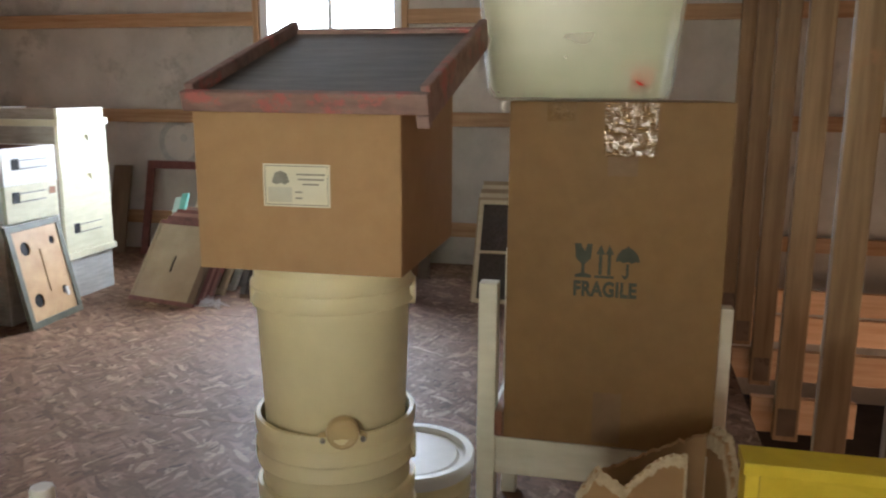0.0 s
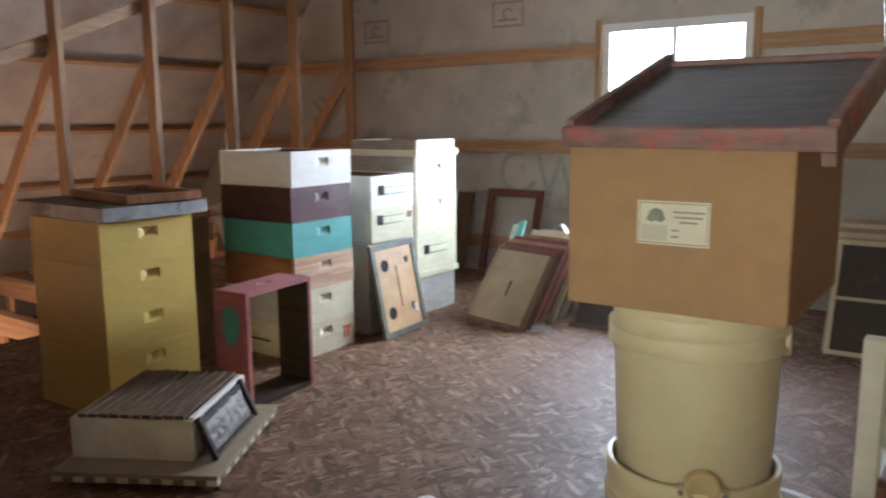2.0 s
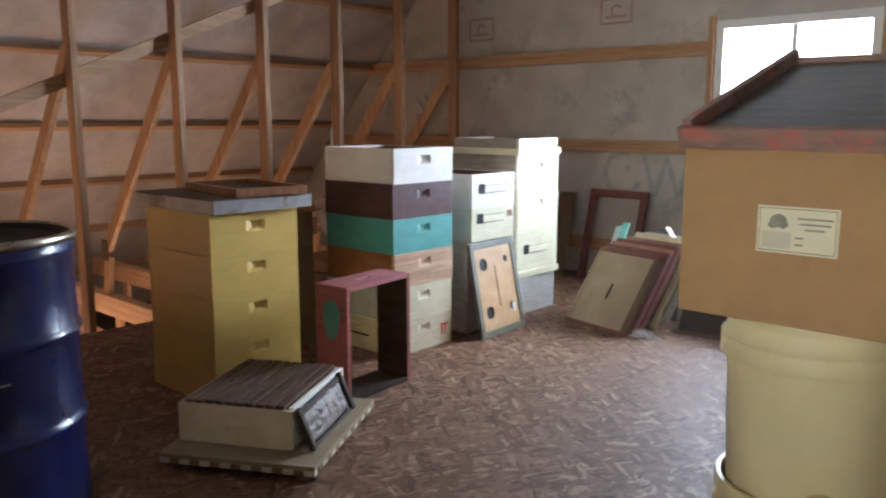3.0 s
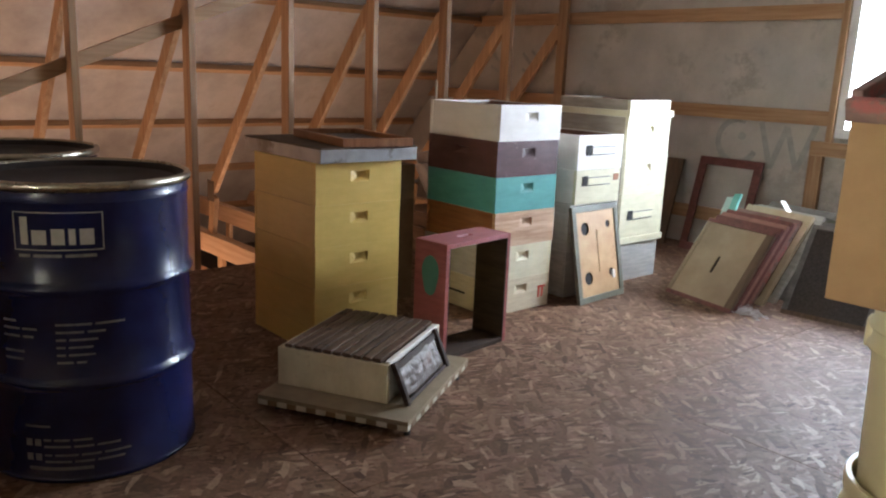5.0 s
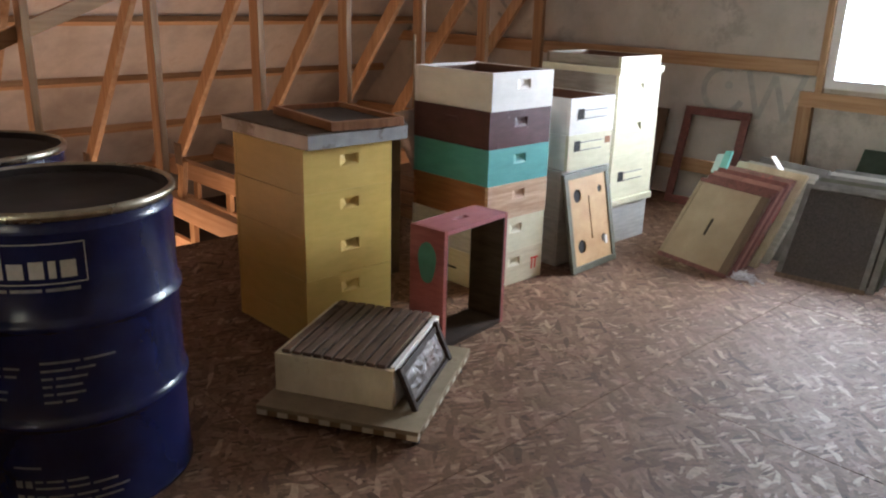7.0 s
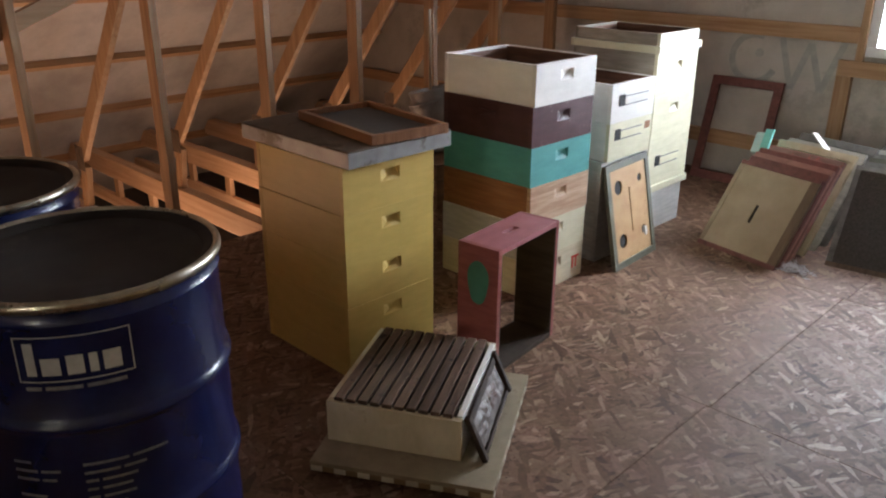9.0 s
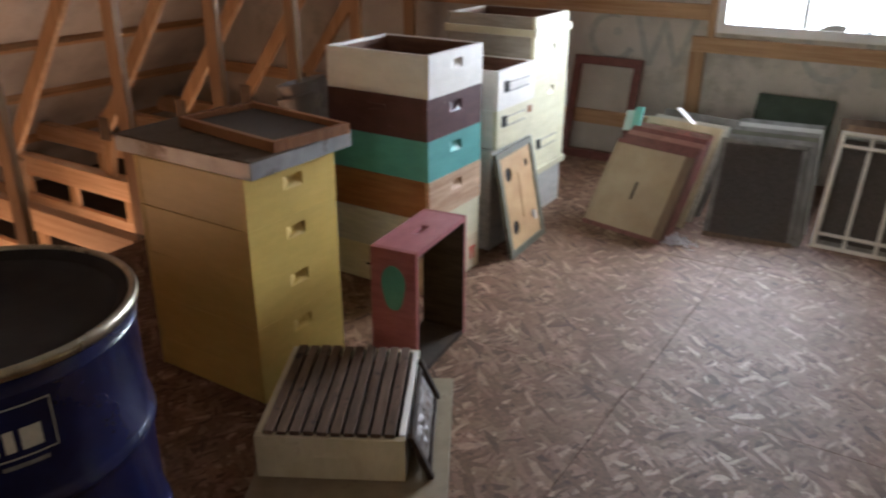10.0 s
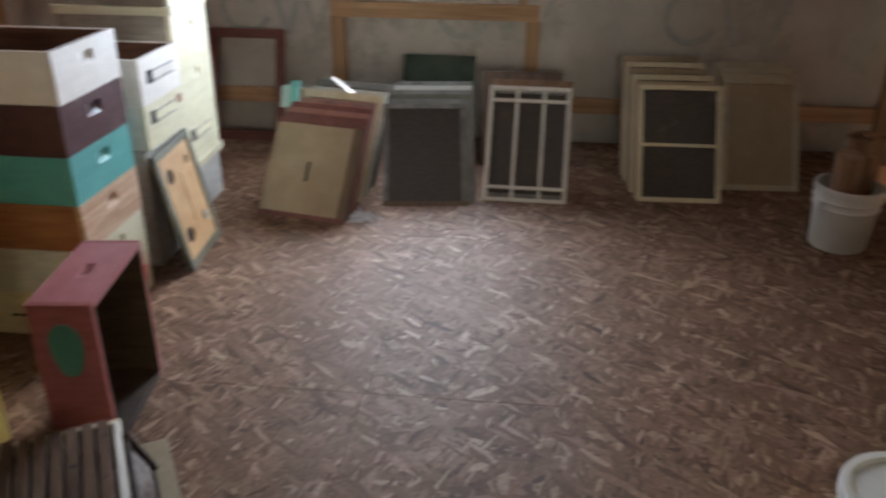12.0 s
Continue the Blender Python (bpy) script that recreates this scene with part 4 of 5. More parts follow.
for v in bm.verts:
    x, y = v.co.x, v.co.y
    edge = max(0.0, 1 - (2 * x) ** 4) * max(0.0, 1 - (2 * y) ** 4)
    crease = abs(noise.noise(Vector((x * 7, y * 3.2, 1)))) + 0.55 * abs(noise.noise(Vector((x * 17, y * 8, 4))))
    v.co = Vector((0.21 + x * (0.36 - 0.05 * y), 0.010 - edge * (0.004 + 0.016 * crease), 0.074 + y * (0.112 + 0.016 * noise.noise(Vector((x * 6, 2, 0))))))
part("film", bm, CLEARBAG, small, "crumpled shiny clear film", smooth=True)


# ---- drums ----
def drum(m, label):
    d = thing("steel_drum", m, label, "drum", "steel drums")
    R, H = 0.288, 0.822
    prof = [(0.0, 0.012), (R - 0.02, 0.012), (R - 0.004, 0.0), (R + 0.004, 0.003), (R + 0.005, 0.012), (R, 0.02)]
    for c in (H * 0.345, H * 0.665):
        prof += [(R, c - 0.022), (R + 0.004, c - 0.014), (R + 0.011, c - 0.004), (R + 0.011, c + 0.004), (R + 0.004, c + 0.014), (R, c + 0.022)]
    prof += [(R, H - 0.055), (R + 0.003, H - 0.05), (R + 0.004, H - 0.044), (R, H - 0.038), (R, H - 0.014)]
    part("shell", lathe(prof, 72), DRUMBLUE, d, "glossy navy blue steel shell", smooth=True)
    ring = []
    for k in range(12):
        a = 2 * math.pi * k / 12
        ring.append((R + 0.003 + 0.0095 * math.cos(a), H - 0.004 + 0.013 * math.sin(a)))
    part("clamp_ring", lathe(ring, 72, closed=True), BRASSY, d, "shiny steel clamp ring", smooth=True)
    part("clamp_bolt", boxes(((-0.02, R + 0.008, H - 0.016), (0.03, R + 0.026, H + 0.006)), bevel=0.003), STEEL, d)
    part("lid", lathe([(0.0, H - 0.016), (R * 0.55, H - 0.016), (R * 0.58, H - 0.013), (R - 0.028, H - 0.014), (R - 0.016, H - 0.002), (R - 0.0065, H + 0.002), (R - 0.0065, H - 0.013)], 72),
         DRUMLID, d, "dusty dark recessed lid", smooth=True)
    return d, R, H


def wrap_print(loops, R, parent, material, label, name="print"):
    """Flat shapes given as (arc metres, height) laid on a drum's side, centred on its -y side."""
    bm = bmesh.new()
    for loop in loops:
        b2 = plate(loop, 0.0006)
        me = bpy.data.meshes.new("tmp")
        b2.to_mesh(me)
        b2.free()
        bm.from_mesh(me)
        bpy.data.meshes.remove(me)
    long = [e for e in bm.edges if abs(e.verts[0].co.x - e.verts[1].co.x) > 0.03]
    bmesh.ops.subdivide_edges(bm, edges=long, cuts=5)
    bmesh.ops.triangulate(bm, faces=bm.faces)
    for v in bm.verts:
        a = v.co.x / R - math.pi / 2
        r = R + 0.0010 + (0.0006 if v.co.y < 0.0003 else 0)
        v.co = Vector((r * math.cos(a), r * math.sin(a), v.co.z))
    return part(name, bm, material, parent, label)


d1, R, H = drum(pose(-2.215, 1.095, 0, 0, 0, 66), "navy blue steel drum with white printing and a dusty lid")
bars = []
fx0, fx1, fz0, fz1 = -0.135, 0.085, 0.655, 0.755
bars += [rect(fx0, fz0, fx1, fz0 + 0.0025), rect(fx0, fz1 - 0.0025, fx1, fz1), rect(fx0, fz0 + 0.0025, fx0 + 0.0025, fz1 - 0.0025), rect(fx1 - 0.0025, fz0 + 0.0025, fx1, fz1 - 0.0025)]
wrap_print(bars, R, d1, DRUMPRINT, "thin white print frame", "print_frame")
marks = [rect(-0.117, 0.670, -0.098, 0.742), rect(-0.088, 0.670, -0.052, 0.708), rect(-0.040, 0.670, -0.008, 0.712), rect(0.002, 0.670, 0.018, 0.712), rect(0.028, 0.670, 0.062, 0.712)]
wrap_print(marks, R, d1, DRUMPRINT, "white emblem strokes", "emblem")
words = []


def text_bars(x0, z, widths, h=0.007, gap=0.008):
    x = x0
    for w in widths:
        words.append(rect(x, z, x + w, z + h))
        x += w + gap


text_bars(-0.125, 0.637, (0.03, 0.07, 0.075), 0.008)
for k, ww in enumerate(((0.09, 0.075), (0.07, 0.045), (0.025, 0.07), (0.022, 0.06), (0.022, 0.065), (0.04, 0.025))):
    text_bars(-0.045, 0.452 - 0.021 * k, ww, 0.006)
for k, ww in enumerate(((0.04,), (0.05, 0.04), (0.05, 0.03), (), (0.06,), (0.055,))):
    text_bars(-0.19, 0.460 - 0.021 * k, ww, 0.006)
text_bars(-0.145, 0.165, (0.07,), 0.006)
for k, ww in enumerate(((0.02, 0.04, 0.05), (0.07, 0.05, 0.06), (0.02, 0.06, 0.05, 0.07), (0.07, 0.05, 0.07))):
    text_bars(-0.095, 0.125 - 0.019 * k - (0.006 if k > 1 else 0), ww, 0.006)
text_bars(-0.14, 0.040, (0.17,), 0.009)
words += [rect(-0.145, 0.110, -0.128, 0.130), rect(-0.120, 0.110, -0.103, 0.130), rect(-0.145, 0.068, -0.128, 0.088), rect(-0.120, 0.068, -0.103, 0.088)]
wrap_print(words, R, d1, DRUMPRINTDIM, "small grey print lines", "print_block")["kind"] = "stuff"
drum(pose(-2.93, 1.06, 0, 0, 0, 60), "navy blue steel drum with a dusty lid, standing behind another")


# ---- pails ----
def pail(m, r0, r1, h, plastic, label, lid=False, handle=True, swing=20, group="pails"):
    p = thing("pail", m, label, "pail", group)
    t = 0.0028
    rr = lambda z: r0 + (r1 - r0) * z / h
    outer = [(0.0, 0.004), (r0 - 0.008, 0.004), (r0 - 0.003, 0.0), (r0, 0.006), (rr(h - 0.105), h - 0.105)]
    for z in (h - 0.092, h - 0.058):
        outer += [(rr(z), z - 0.0075), (rr(z) + 0.0085, z - 0.006), (rr(z) + 0.0095, z - 0.002), (rr(z) + 0.0035, z + 0.006)]
    outer += [(rr(h - 0.03), h - 0.03), (r1 + 0.007, h - 0.028), (r1 + 0.0085, h - 0.006), (r1 + 0.006, h), (r1 - t, h), (r0 - t, 0.012), (0.0, 0.012)]
    part("body", lathe(outer, 64), plastic, p, smooth=True)
    if lid:
        part("lid", lathe([(0, h + 0.002), (r1 - 0.030, h + 0.002), (r1 - 0.024, h - 0.004), (r1 - 0.012, h - 0.004), (r1 - 0.008, h + 0.010), (r1 + 0.010, h + 0.011), (r1 + 0.013, h + 0.004), (r1 + 0.013, h - 0.022), (r1 + 0.0095, h - 0.022), (r1 + 0.0095, h + 0.001)], 64), PAILWHITE, p, "white snap-on lid", smooth=True)
        part("bung", lathe([(0.011, 0), (0.012, 0.004), (0.007, 0.005), (0.006, 0.002), (0, 0.002)], 16), plastic, p, smooth=True).matrix_local = pose(-0.03, 0.035, h + 0.002)
    z = h - 0.075
    for s in (-1, 1):
        part("lug", boxes(((s * (rr(z) + 0.004) - 0.008, -0.018, z - 0.032), (s * (rr(z) + 0.004) + 0.008, 0.018, z + 0.018)), bevel=0.005), plastic, p)
    if handle:
        pts = []
        for k in range(17):
            a = math.pi * k / 16
            pts.append((math.cos(a) * (rr(z) + 0.017), -math.sin(a) * (rr(z) + 0.03) * math.cos(radians(swing)) , z - math.sin(a) * (r1 + 0.02) * math.sin(radians(swing))))
        part("bail", tube(pts, 0.0022, 6), STEEL, p, "thin wire bail", smooth=True)
    return p


PX, PY = -0.160, 1.825
pail(pose(PX, PY, 0, 0, 0, 13), 0.139, 0.152, 0.37, PAIL, "cream plastic pail at the bottom of a stack", handle=False)
pail(pose(PX, PY, 0.140, 0, 0, 13), 0.139, 0.152, 0.37, PAIL, "cream plastic pail nested in another", handle=False)
top = pail(pose(PX, PY, 0.463, 0, 0, 13), 0.139, 0.152, 0.37, PAIL, "cream plastic pail with a honey gate, under a carton", handle=False)
gate = part("honey_gate", lathe([(0, 0.016), (0.020, 0.016), (0.024, 0.019), (0.0285, 0.018), (0.031, 0.012), (0.031, 0.0), (0, 0.0)], 28), GATE, top, "amber plastic honey gate", smooth=True)
gate.matrix_local = pose(0.030, -0.1405, 0.052, 90, 0, 10)
for x, z in ((-0.037, -0.010), (0.037, -0.012)):
    ear = part("ear", lathe([(0, 0.010), (0.009, 0.010), (0.012, 0.007), (0.012, 0.0), (0, 0.0)], 16), GATE, gate, smooth=True)
    ear.matrix_local = pose(x * 0.93, z, 0.0)
    b = part("screw", lathe([(0, 0.020), (0.004, 0.019), (0.0052, 0.0155), (0.0045, 0.0105), (0, 0.0105)], 12), STEEL, gate, "steel thumb screw", smooth=True)
    b.matrix_local = pose(x, z, 0.0)
pail(pose(-0.095, 2.150, 0, 0, 0, 40), 0.132, 0.146, 0.26, PAIL, "cream plastic pail with a shiny white lid", lid=True, swing=75)
pail(pose(0.44, 4.13, 0, 0, 0, 20), 0.118, 0.138, 0.29, PAILWHITE, "white plastic pail with split logs in it", handle=False)
for k, (dx, dy, r, hh, a) in enumerate(((-0.035, -0.03, 0.055, 0.44, 7), (0.055, -0.015, 0.045, 0.40, -6), (0.0, 0.055, 0.05, 0.47, 3))):
    bm = lathe([(0, 0), (r, 0), (r * 1.02, hh * 0.5), (r * 0.98, hh - 0.004), (r * 0.95, hh), (0, hh)], 14)
    for v in bm.verts:
        if v.co.xy.length > 1e-4:
            v.co.xy *= 1 + 0.10 * noise.noise(Vector((v.co.x * 40, v.co.y * 40, v.co.z * 3 + k)))
    put(tagged(part("log", bm, OLDWOOD["z"], smooth=True), "split firewood log standing in a white pail", "log", "logs"), pose(0.44 + dx, 4.13 + dy, 0.014, a, -a * 0.5, 30 * k))
put(tagged(part("stick", tube([(0, 0, 0), (0.05, 0.01, 0.015), (0.12, 0.02, 0.01), (0.21, 0.0, 0.0)], 0.012, 8), OLDWOOD["x"], smooth=True), "dark bent stick lying on logs", "stick"), pose(0.40, 4.17, 0.495, 0, 6, 12))


# ---- carton with the tilted tray ----
def carton(name, m, w, d, h, material, label):
    c = thing(name, m, label, "carton", "cartons")
    t = 0.005
    part("front_wall", boxes(((0, 0, 0), (w, t, h)), bevel=0.002), material, c)
    part("back_wall", boxes(((0, d - t, 0), (w, d, h)), bevel=0.002), material, c)
    part("side_wall", boxes(((0, t + 0.0003, 0), (t, d - t - 0.0003, h)), bevel=0.002), material, c)
    part("side_wall", boxes(((w - t, t + 0.0003, 0), (w, d - t - 0.0003, h)), bevel=0.002), material, c)
    part("bottom", boxes(((t + 0.0003, t + 0.0003, 0), (w - t - 0.0003, d - t - 0.0003, t)), bevel=0), material, c)
    return c


CB = pose(-0.315, 1.600, 0.8345, 0, 0, 0.5)
cb = carton("carton", CB, 0.357, 0.40, 0.292, CARD, "brown cardboard carton with a cream label, standing on pails")
part("flap", boxes(((0.006, 0.006, 0.2865), (0.351, 0.2, 0.2915)), bevel=0.001), CARD, cb)
part("flap", boxes(((0.006, 0.202, 0.2865), (0.351, 0.394, 0.2915)), bevel=0.001), CARD, cb)
lab = part("label", boxes(((0.122, -0.0008, 0.098), (0.238, -0.0001, 0.168)), bevel=0), PAPER, cb, "cream paper label with a grey picture")
lab.matrix_local = pose(0, 0, 0.013)
part("label_border", boxes(((0.125, -0.0013, 0.1005), (0.235, -0.0009, 0.102)), ((0.125, -0.0013, 0.164), (0.235, -0.0009, 0.1655)), ((0.125, -0.0013, 0.102), (0.1262, -0.0009, 0.164)), ((0.2338, -0.0013, 0.102), (0.235, -0.0009, 0.164)), bevel=0), PAPERINK, lab)
part("label_picture", plate([(0.137, 0.138), (0.143, 0.153), (0.153, 0.157), (0.163, 0.153), (0.168, 0.139), (0.160, 0.134), (0.153, 0.137), (0.145, 0.134)], 0.0004), PAPERINK, lab).matrix_local = pose(0, -0.0013, 0)
part("label_ground", boxes(((0.130, -0.00125, 0.105), (0.172, -0.0009, 0.130)), bevel=0), surf("pale_grey_print", (0.55, 0.55, 0.45), (0.62, 0.62, 0.52), 0.6, scale=30, bump=0), lab)
for z, w in ((0.150, 0.05), (0.142, 0.045), (0.134, 0.028), (0.121, 0.012), (0.111, 0.012)):
    part("label_line", boxes(((0.178 if w < 0.02 else 0.205 - w / 2, -0.0012, z), (0.178 + w if w < 0.02 else 0.205 + w / 2, -0.0009, z + 0.0026)), bevel=0), PAPERINK, lab)

# tray: a hive floor with a worn red rim, propped up at its rear
TM = lean_pose((-0.300, 1.535, 1.128), (0.105, 1.522, 1.126), (-0.105, 1.93, 1.254))
tray = thing("hive_floor_tray", TM, "dark wooden tray with a worn red rim on a carton", "tray")
TW, TL = 0.405, 0.44
part("panel", boxes(((0.012, 0.012, 0.012), (TW - 0.012, 0.022, TL - 0.012)), bevel=0), surf("dark_stained_panel", (0.045, 0.04, 0.036), (0.10, 0.09, 0.08), 0.38, grain=(3, 3, 16), scale=3, bump=0.1, stain=(0.14, 0.13, 0.12), stain_at=0.6), tray)
part("front_rail", boxes(((0, -0.002, 0), (TW, 0.030, 0.018)), bevel=0.003), WORNRED, tray, "worn red painted rail")
part("side_rail", boxes(((0, -0.010, 0.0184), (0.016, 0.030, TL)), bevel=0.003), WORNRED, tray)
part("side_rail", boxes(((TW - 0.016, -0.010, 0.0184), (TW, 0.046, TL)), bevel=0.003), WORNRED, tray)
part("back_rail", boxes(((0.0164, 0.004, TL - 0.018), (TW - 0.0164, 0.030, TL)), bevel=0.003), WORNRED, tray)
part("corner_block", boxes(((TW - 0.02, 0.0305, 0.0), (TW - 0.0, 0.050, 0.016)), bevel=0.002), WORNRED, tray)
prop = tagged(part("wood_block", boxes(((-0.27, 1.90, 1.1267), (0.03, 1.945, 1.210)), bevel=0.003), OLDWOOD["x"]), "brown wood block propping up a tray", "block")

# ---- white stand with the tall carton and the clear tub ----
st = thing("wooden_stand", pose(0, 0, 0), "white-painted wooden stand holding a tall carton", "stand")
for x, y, h in ((0.082, 2.09, 0.715), (0.597, 2.20, 0.660), (0.082, 2.50, 0.715), (0.597, 2.50, 0.660)):
    part("post", boxes(((x, y, 0), (x + 0.042, y + 0.042, h)), bevel=0.003), STANDWHITE, st)
part("front_rail", boxes(((0.1245, 2.095, 0.262), (0.5965, 2.125, 0.352)), bevel=0.003), STANDWHITE, st)
part("back_rail", boxes(((0.1245, 2.505, 0.262), (0.5965, 2.535, 0.352)), bevel=0.003), STANDWHITE, st)
part("side_rail", boxes(((0.088, 2.1325, 0.262), (0.118, 2.4995, 0.35)), bevel=0.003), STANDWHITE, st)
part("side_rail", boxes(((0.603, 2.2425, 0.262), (0.633, 2.4995, 0.35)), bevel=0.003), STANDWHITE, st)
part("seat_board", boxes(((0.1245, 2.097, 0.3525), (0.5965, 2.54, 0.3685)), bevel=0.002), RUST, st, "red-brown seat board")
tagged(part("wood_block", boxes(((0.126, 2.063, 0.3690), (0.1445, 2.20, 0.428)), bevel=0.003), RUST), "small red-brown wood block on a stand", "block")

FB = pose(0.148, 2.060, 0.3690, 0, 0, 0)
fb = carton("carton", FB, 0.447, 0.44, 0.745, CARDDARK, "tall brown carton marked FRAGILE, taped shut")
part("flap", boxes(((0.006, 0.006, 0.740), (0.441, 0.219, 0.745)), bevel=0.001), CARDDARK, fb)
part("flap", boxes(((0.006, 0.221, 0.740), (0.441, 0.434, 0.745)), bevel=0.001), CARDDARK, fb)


def sticker(name, x0, z0, x1, z1, material, label, seed, amp=0.0012):
    bm = bmesh.new()
    bmesh.ops.create_grid(bm, x_segments=56, y_segments=56, size=0.5)
    for v in bm.verts:
        x, z = v.co.x, v.co.y
        e = 0.004 * noise.noise(Vector((x * 8, z * 8, seed))) if abs(abs(z) - 0.5) < 0.01 else 0
        v.co = Vector((x0 + (x + 0.5) * (x1 - x0), -0.0007 - amp * abs(noise.noise(Vector((x * 9, z * 17, seed)))) , z0 + (z + 0.5) * (z1 - z0) + e))
    part(name, bm, material, fb, label, smooth=True)


sticker("tape", 0.195, 0.635, 0.300, 0.744, TAPE, "shiny crinkled clear tape", 2, 0.0045)
sticker("tape", 0.078, 0.705, 0.135, 0.744, TAPE, "shiny clear tape", 5, 0.0045)
sticker("tape", 0.205, 0.595, 0.265, 0.634, TAPEDULL, "brown paper tape", 7, 0.0004)
sticker("tape", 0.195, 0.01, 0.255, 0.125, TAPEDULL, "brown paper tape", 9, 0.0004)
FONT = bpy.data.curves.new("fragile_text", 'FONT')
FONT.body, FONT.size, FONT.extrude, FONT.offset = "FRAGILE", 0.044, 0.0003, 0.0019
FONT.space_character = 1.06
tmp = bpy.data.objects.new("tmp", FONT)
scene.collection.objects.link(tmp)
bpy.context.view_layer.update()
me = bpy.data.meshes.new_from_object(tmp.evaluated_get(bpy.context.evaluated_depsgraph_get()))
bpy.data.objects.remove(tmp)
me.materials.clear()
me.materials.append(INK)
xs = [v.co.x for v in me.vertices]
wid = max(xs) - min(xs)
txt = new("lettering", me)
txt.parent = fb
txt.matrix_local = pose(0.143, -0.0004, 0.340, 90, 0, 0) @ Matrix.Diagonal((0.131 / wid, 1, 1, 1))
tagged(txt, "dark printed word")
icons = [
    [(0.144, 0.406), (0.147, 0.374), (0.159, 0.362), (0.159, 0.343), (0.146, 0.339), (0.146, 0.333), (0.180, 0.333), (0.180, 0.339), (0.166, 0.343), (0.166, 0.362), (0.178, 0.374), (0.181, 0.406), (0.170, 0.406), (0.166, 0.390), (0.160, 0.398), (0.157, 0.406)],
    [(0.195, 0.340), (0.195, 0.384), (0.189, 0.384), (0.1985, 0.405), (0.2075, 0.384), (0.202, 0.384), (0.202, 0.340)],
    [(0.213, 0.340), (0.213, 0.384), (0.2080, 0.384), (0.2165, 0.405), (0.2255, 0.384), (0.220, 0.384), (0.220, 0.340)],
    rect(0.187, 0.333, 0.227, 0.3385),
    [(0.229, 0.370), (0.233, 0.385), (0.242, 0.396), (0.252, 0.401), (0.254, 0.406), (0.256, 0.401), (0.266, 0.396), (0.275, 0.385), (0.279, 0.370), (0.270, 0.371), (0.262, 0.367), (0.254, 0.371), (0.246, 0.367), (0.238, 0.371)],
    [(0.2515, 0.366), (0.2515, 0.342), (0.249, 0.339), (0.246, 0.342), (0.243, 0.341), (0.246, 0.335), (0.251, 0.332), (0.2570, 0.339), (0.2570, 0.366)],
]
for loop in icons:
    part("printed_sign", plate(loop, 0.0006), INK, fb).matrix_local = pose(0, -0.0008, 0.046)


def tub_mesh(w0, d0, w1, d1, h, rad, t, rim=False):
    """A tapered tub with rounded corners, open on top, with a rolled rim."""
    bm = bmesh.new()
    n = 6

    def ring(w, d, r, z):
        vs = []
        for cx, cy, a0 in ((w / 2 - r, d / 2 - r, 0), (-w / 2 + r, d / 2 - r, 90), (-w / 2 + r, -d / 2 + r, 180), (w / 2 - r, -d / 2 + r, 270)):
            for k in range(n + 1):
                a = radians(a0 + 90 * k / n)
                vs.append(bm.verts.new((cx + r * math.cos(a), cy + r * math.sin(a), z)))
        return vs

    L = lambda a, b, f: a + (b - a) * f
    rows = [ring(w0 - 0.05, d0 - 0.05, rad * 0.6, 0), ring(w0 - 0.014, d0 - 0.014, rad * 0.9, 0.006), ring(w0, d0, rad, 0.022)]
    rows += [ring(L(w0, w1, f), L(d0, d1, f), rad, L(0.022, h - 0.06, f)) for f in (0.33, 0.66, 1.0)]
    rows += [ring(L(w0, w1, f) - 2 * t, L(d0, d1, f) - 2 * t, rad - t, L(0.022, h - 0.06, f)) for f in (1.0, 0.5, 0.0)]
    rows += [ring(w0 - 0.05, d0 - 0.05, rad * 0.6, t)]
    if rim:
        bm.clear()
        rows = [ring(w1 - 2 * t, d1 - 2 * t, rad - t, h - 0.0595), ring(w1 + 0.010, d1 + 0.010, rad, h - 0.059), ring(w1 + 0.014, d1 + 0.014, rad, h), ring(w1 + 0.002, d1 + 0.002, rad, h)]
        rows.append(rows[0])
    for a, b in zip(rows, rows[1:]):
        m = len(a)
        for k in range(m):
            bm.faces.new((a[k], a[(k + 1) % m], b[(k + 1) % m], b[k]))
    if not rim:
        bm.faces.new(rows[0][::-1])
        bm.faces.new(rows[-1])
    return bm


tub = thing("plastic_tub", pose(0.280, 2.255, 1.1155, 0, 0, 1.5), "frosted clear plastic storage tub on a carton", "tub")
part("body", tub_mesh(0.385, 0.36, 0.425, 0.40, 0.30, 0.045, 0.004), TUB, tub, smooth=True)
part("rim", tub_mesh(0.385, 0.36, 0.425, 0.40, 0.30, 0.045, 0.004, True), TUB, tub, "frosted rolled rim", smooth=True)
tagged(put(part("cap", lathe([(0, 0), (0.024, 0), (0.026, 0.004), (0.026, 0.03), (0.022, 0.036), (0, 0.036)], 24), REDPLASTIC, smooth=True), pose(0.405, 2.118, 1.150, 62, 0, 20)), "red plastic cap lying in a clear tub", "cap")
hook = tagged(put(part("wire_ring", tube([(0.008 * math.cos(2 * math.pi * k / 14), 0, 0.010 * math.sin(2 * math.pi * k / 14)) for k in range(15)], 0.0032, 6), STEEL, smooth=True), pose(0.138, 2.068, 1.103)), "small shiny metal ring at a carton's corner", "ring")


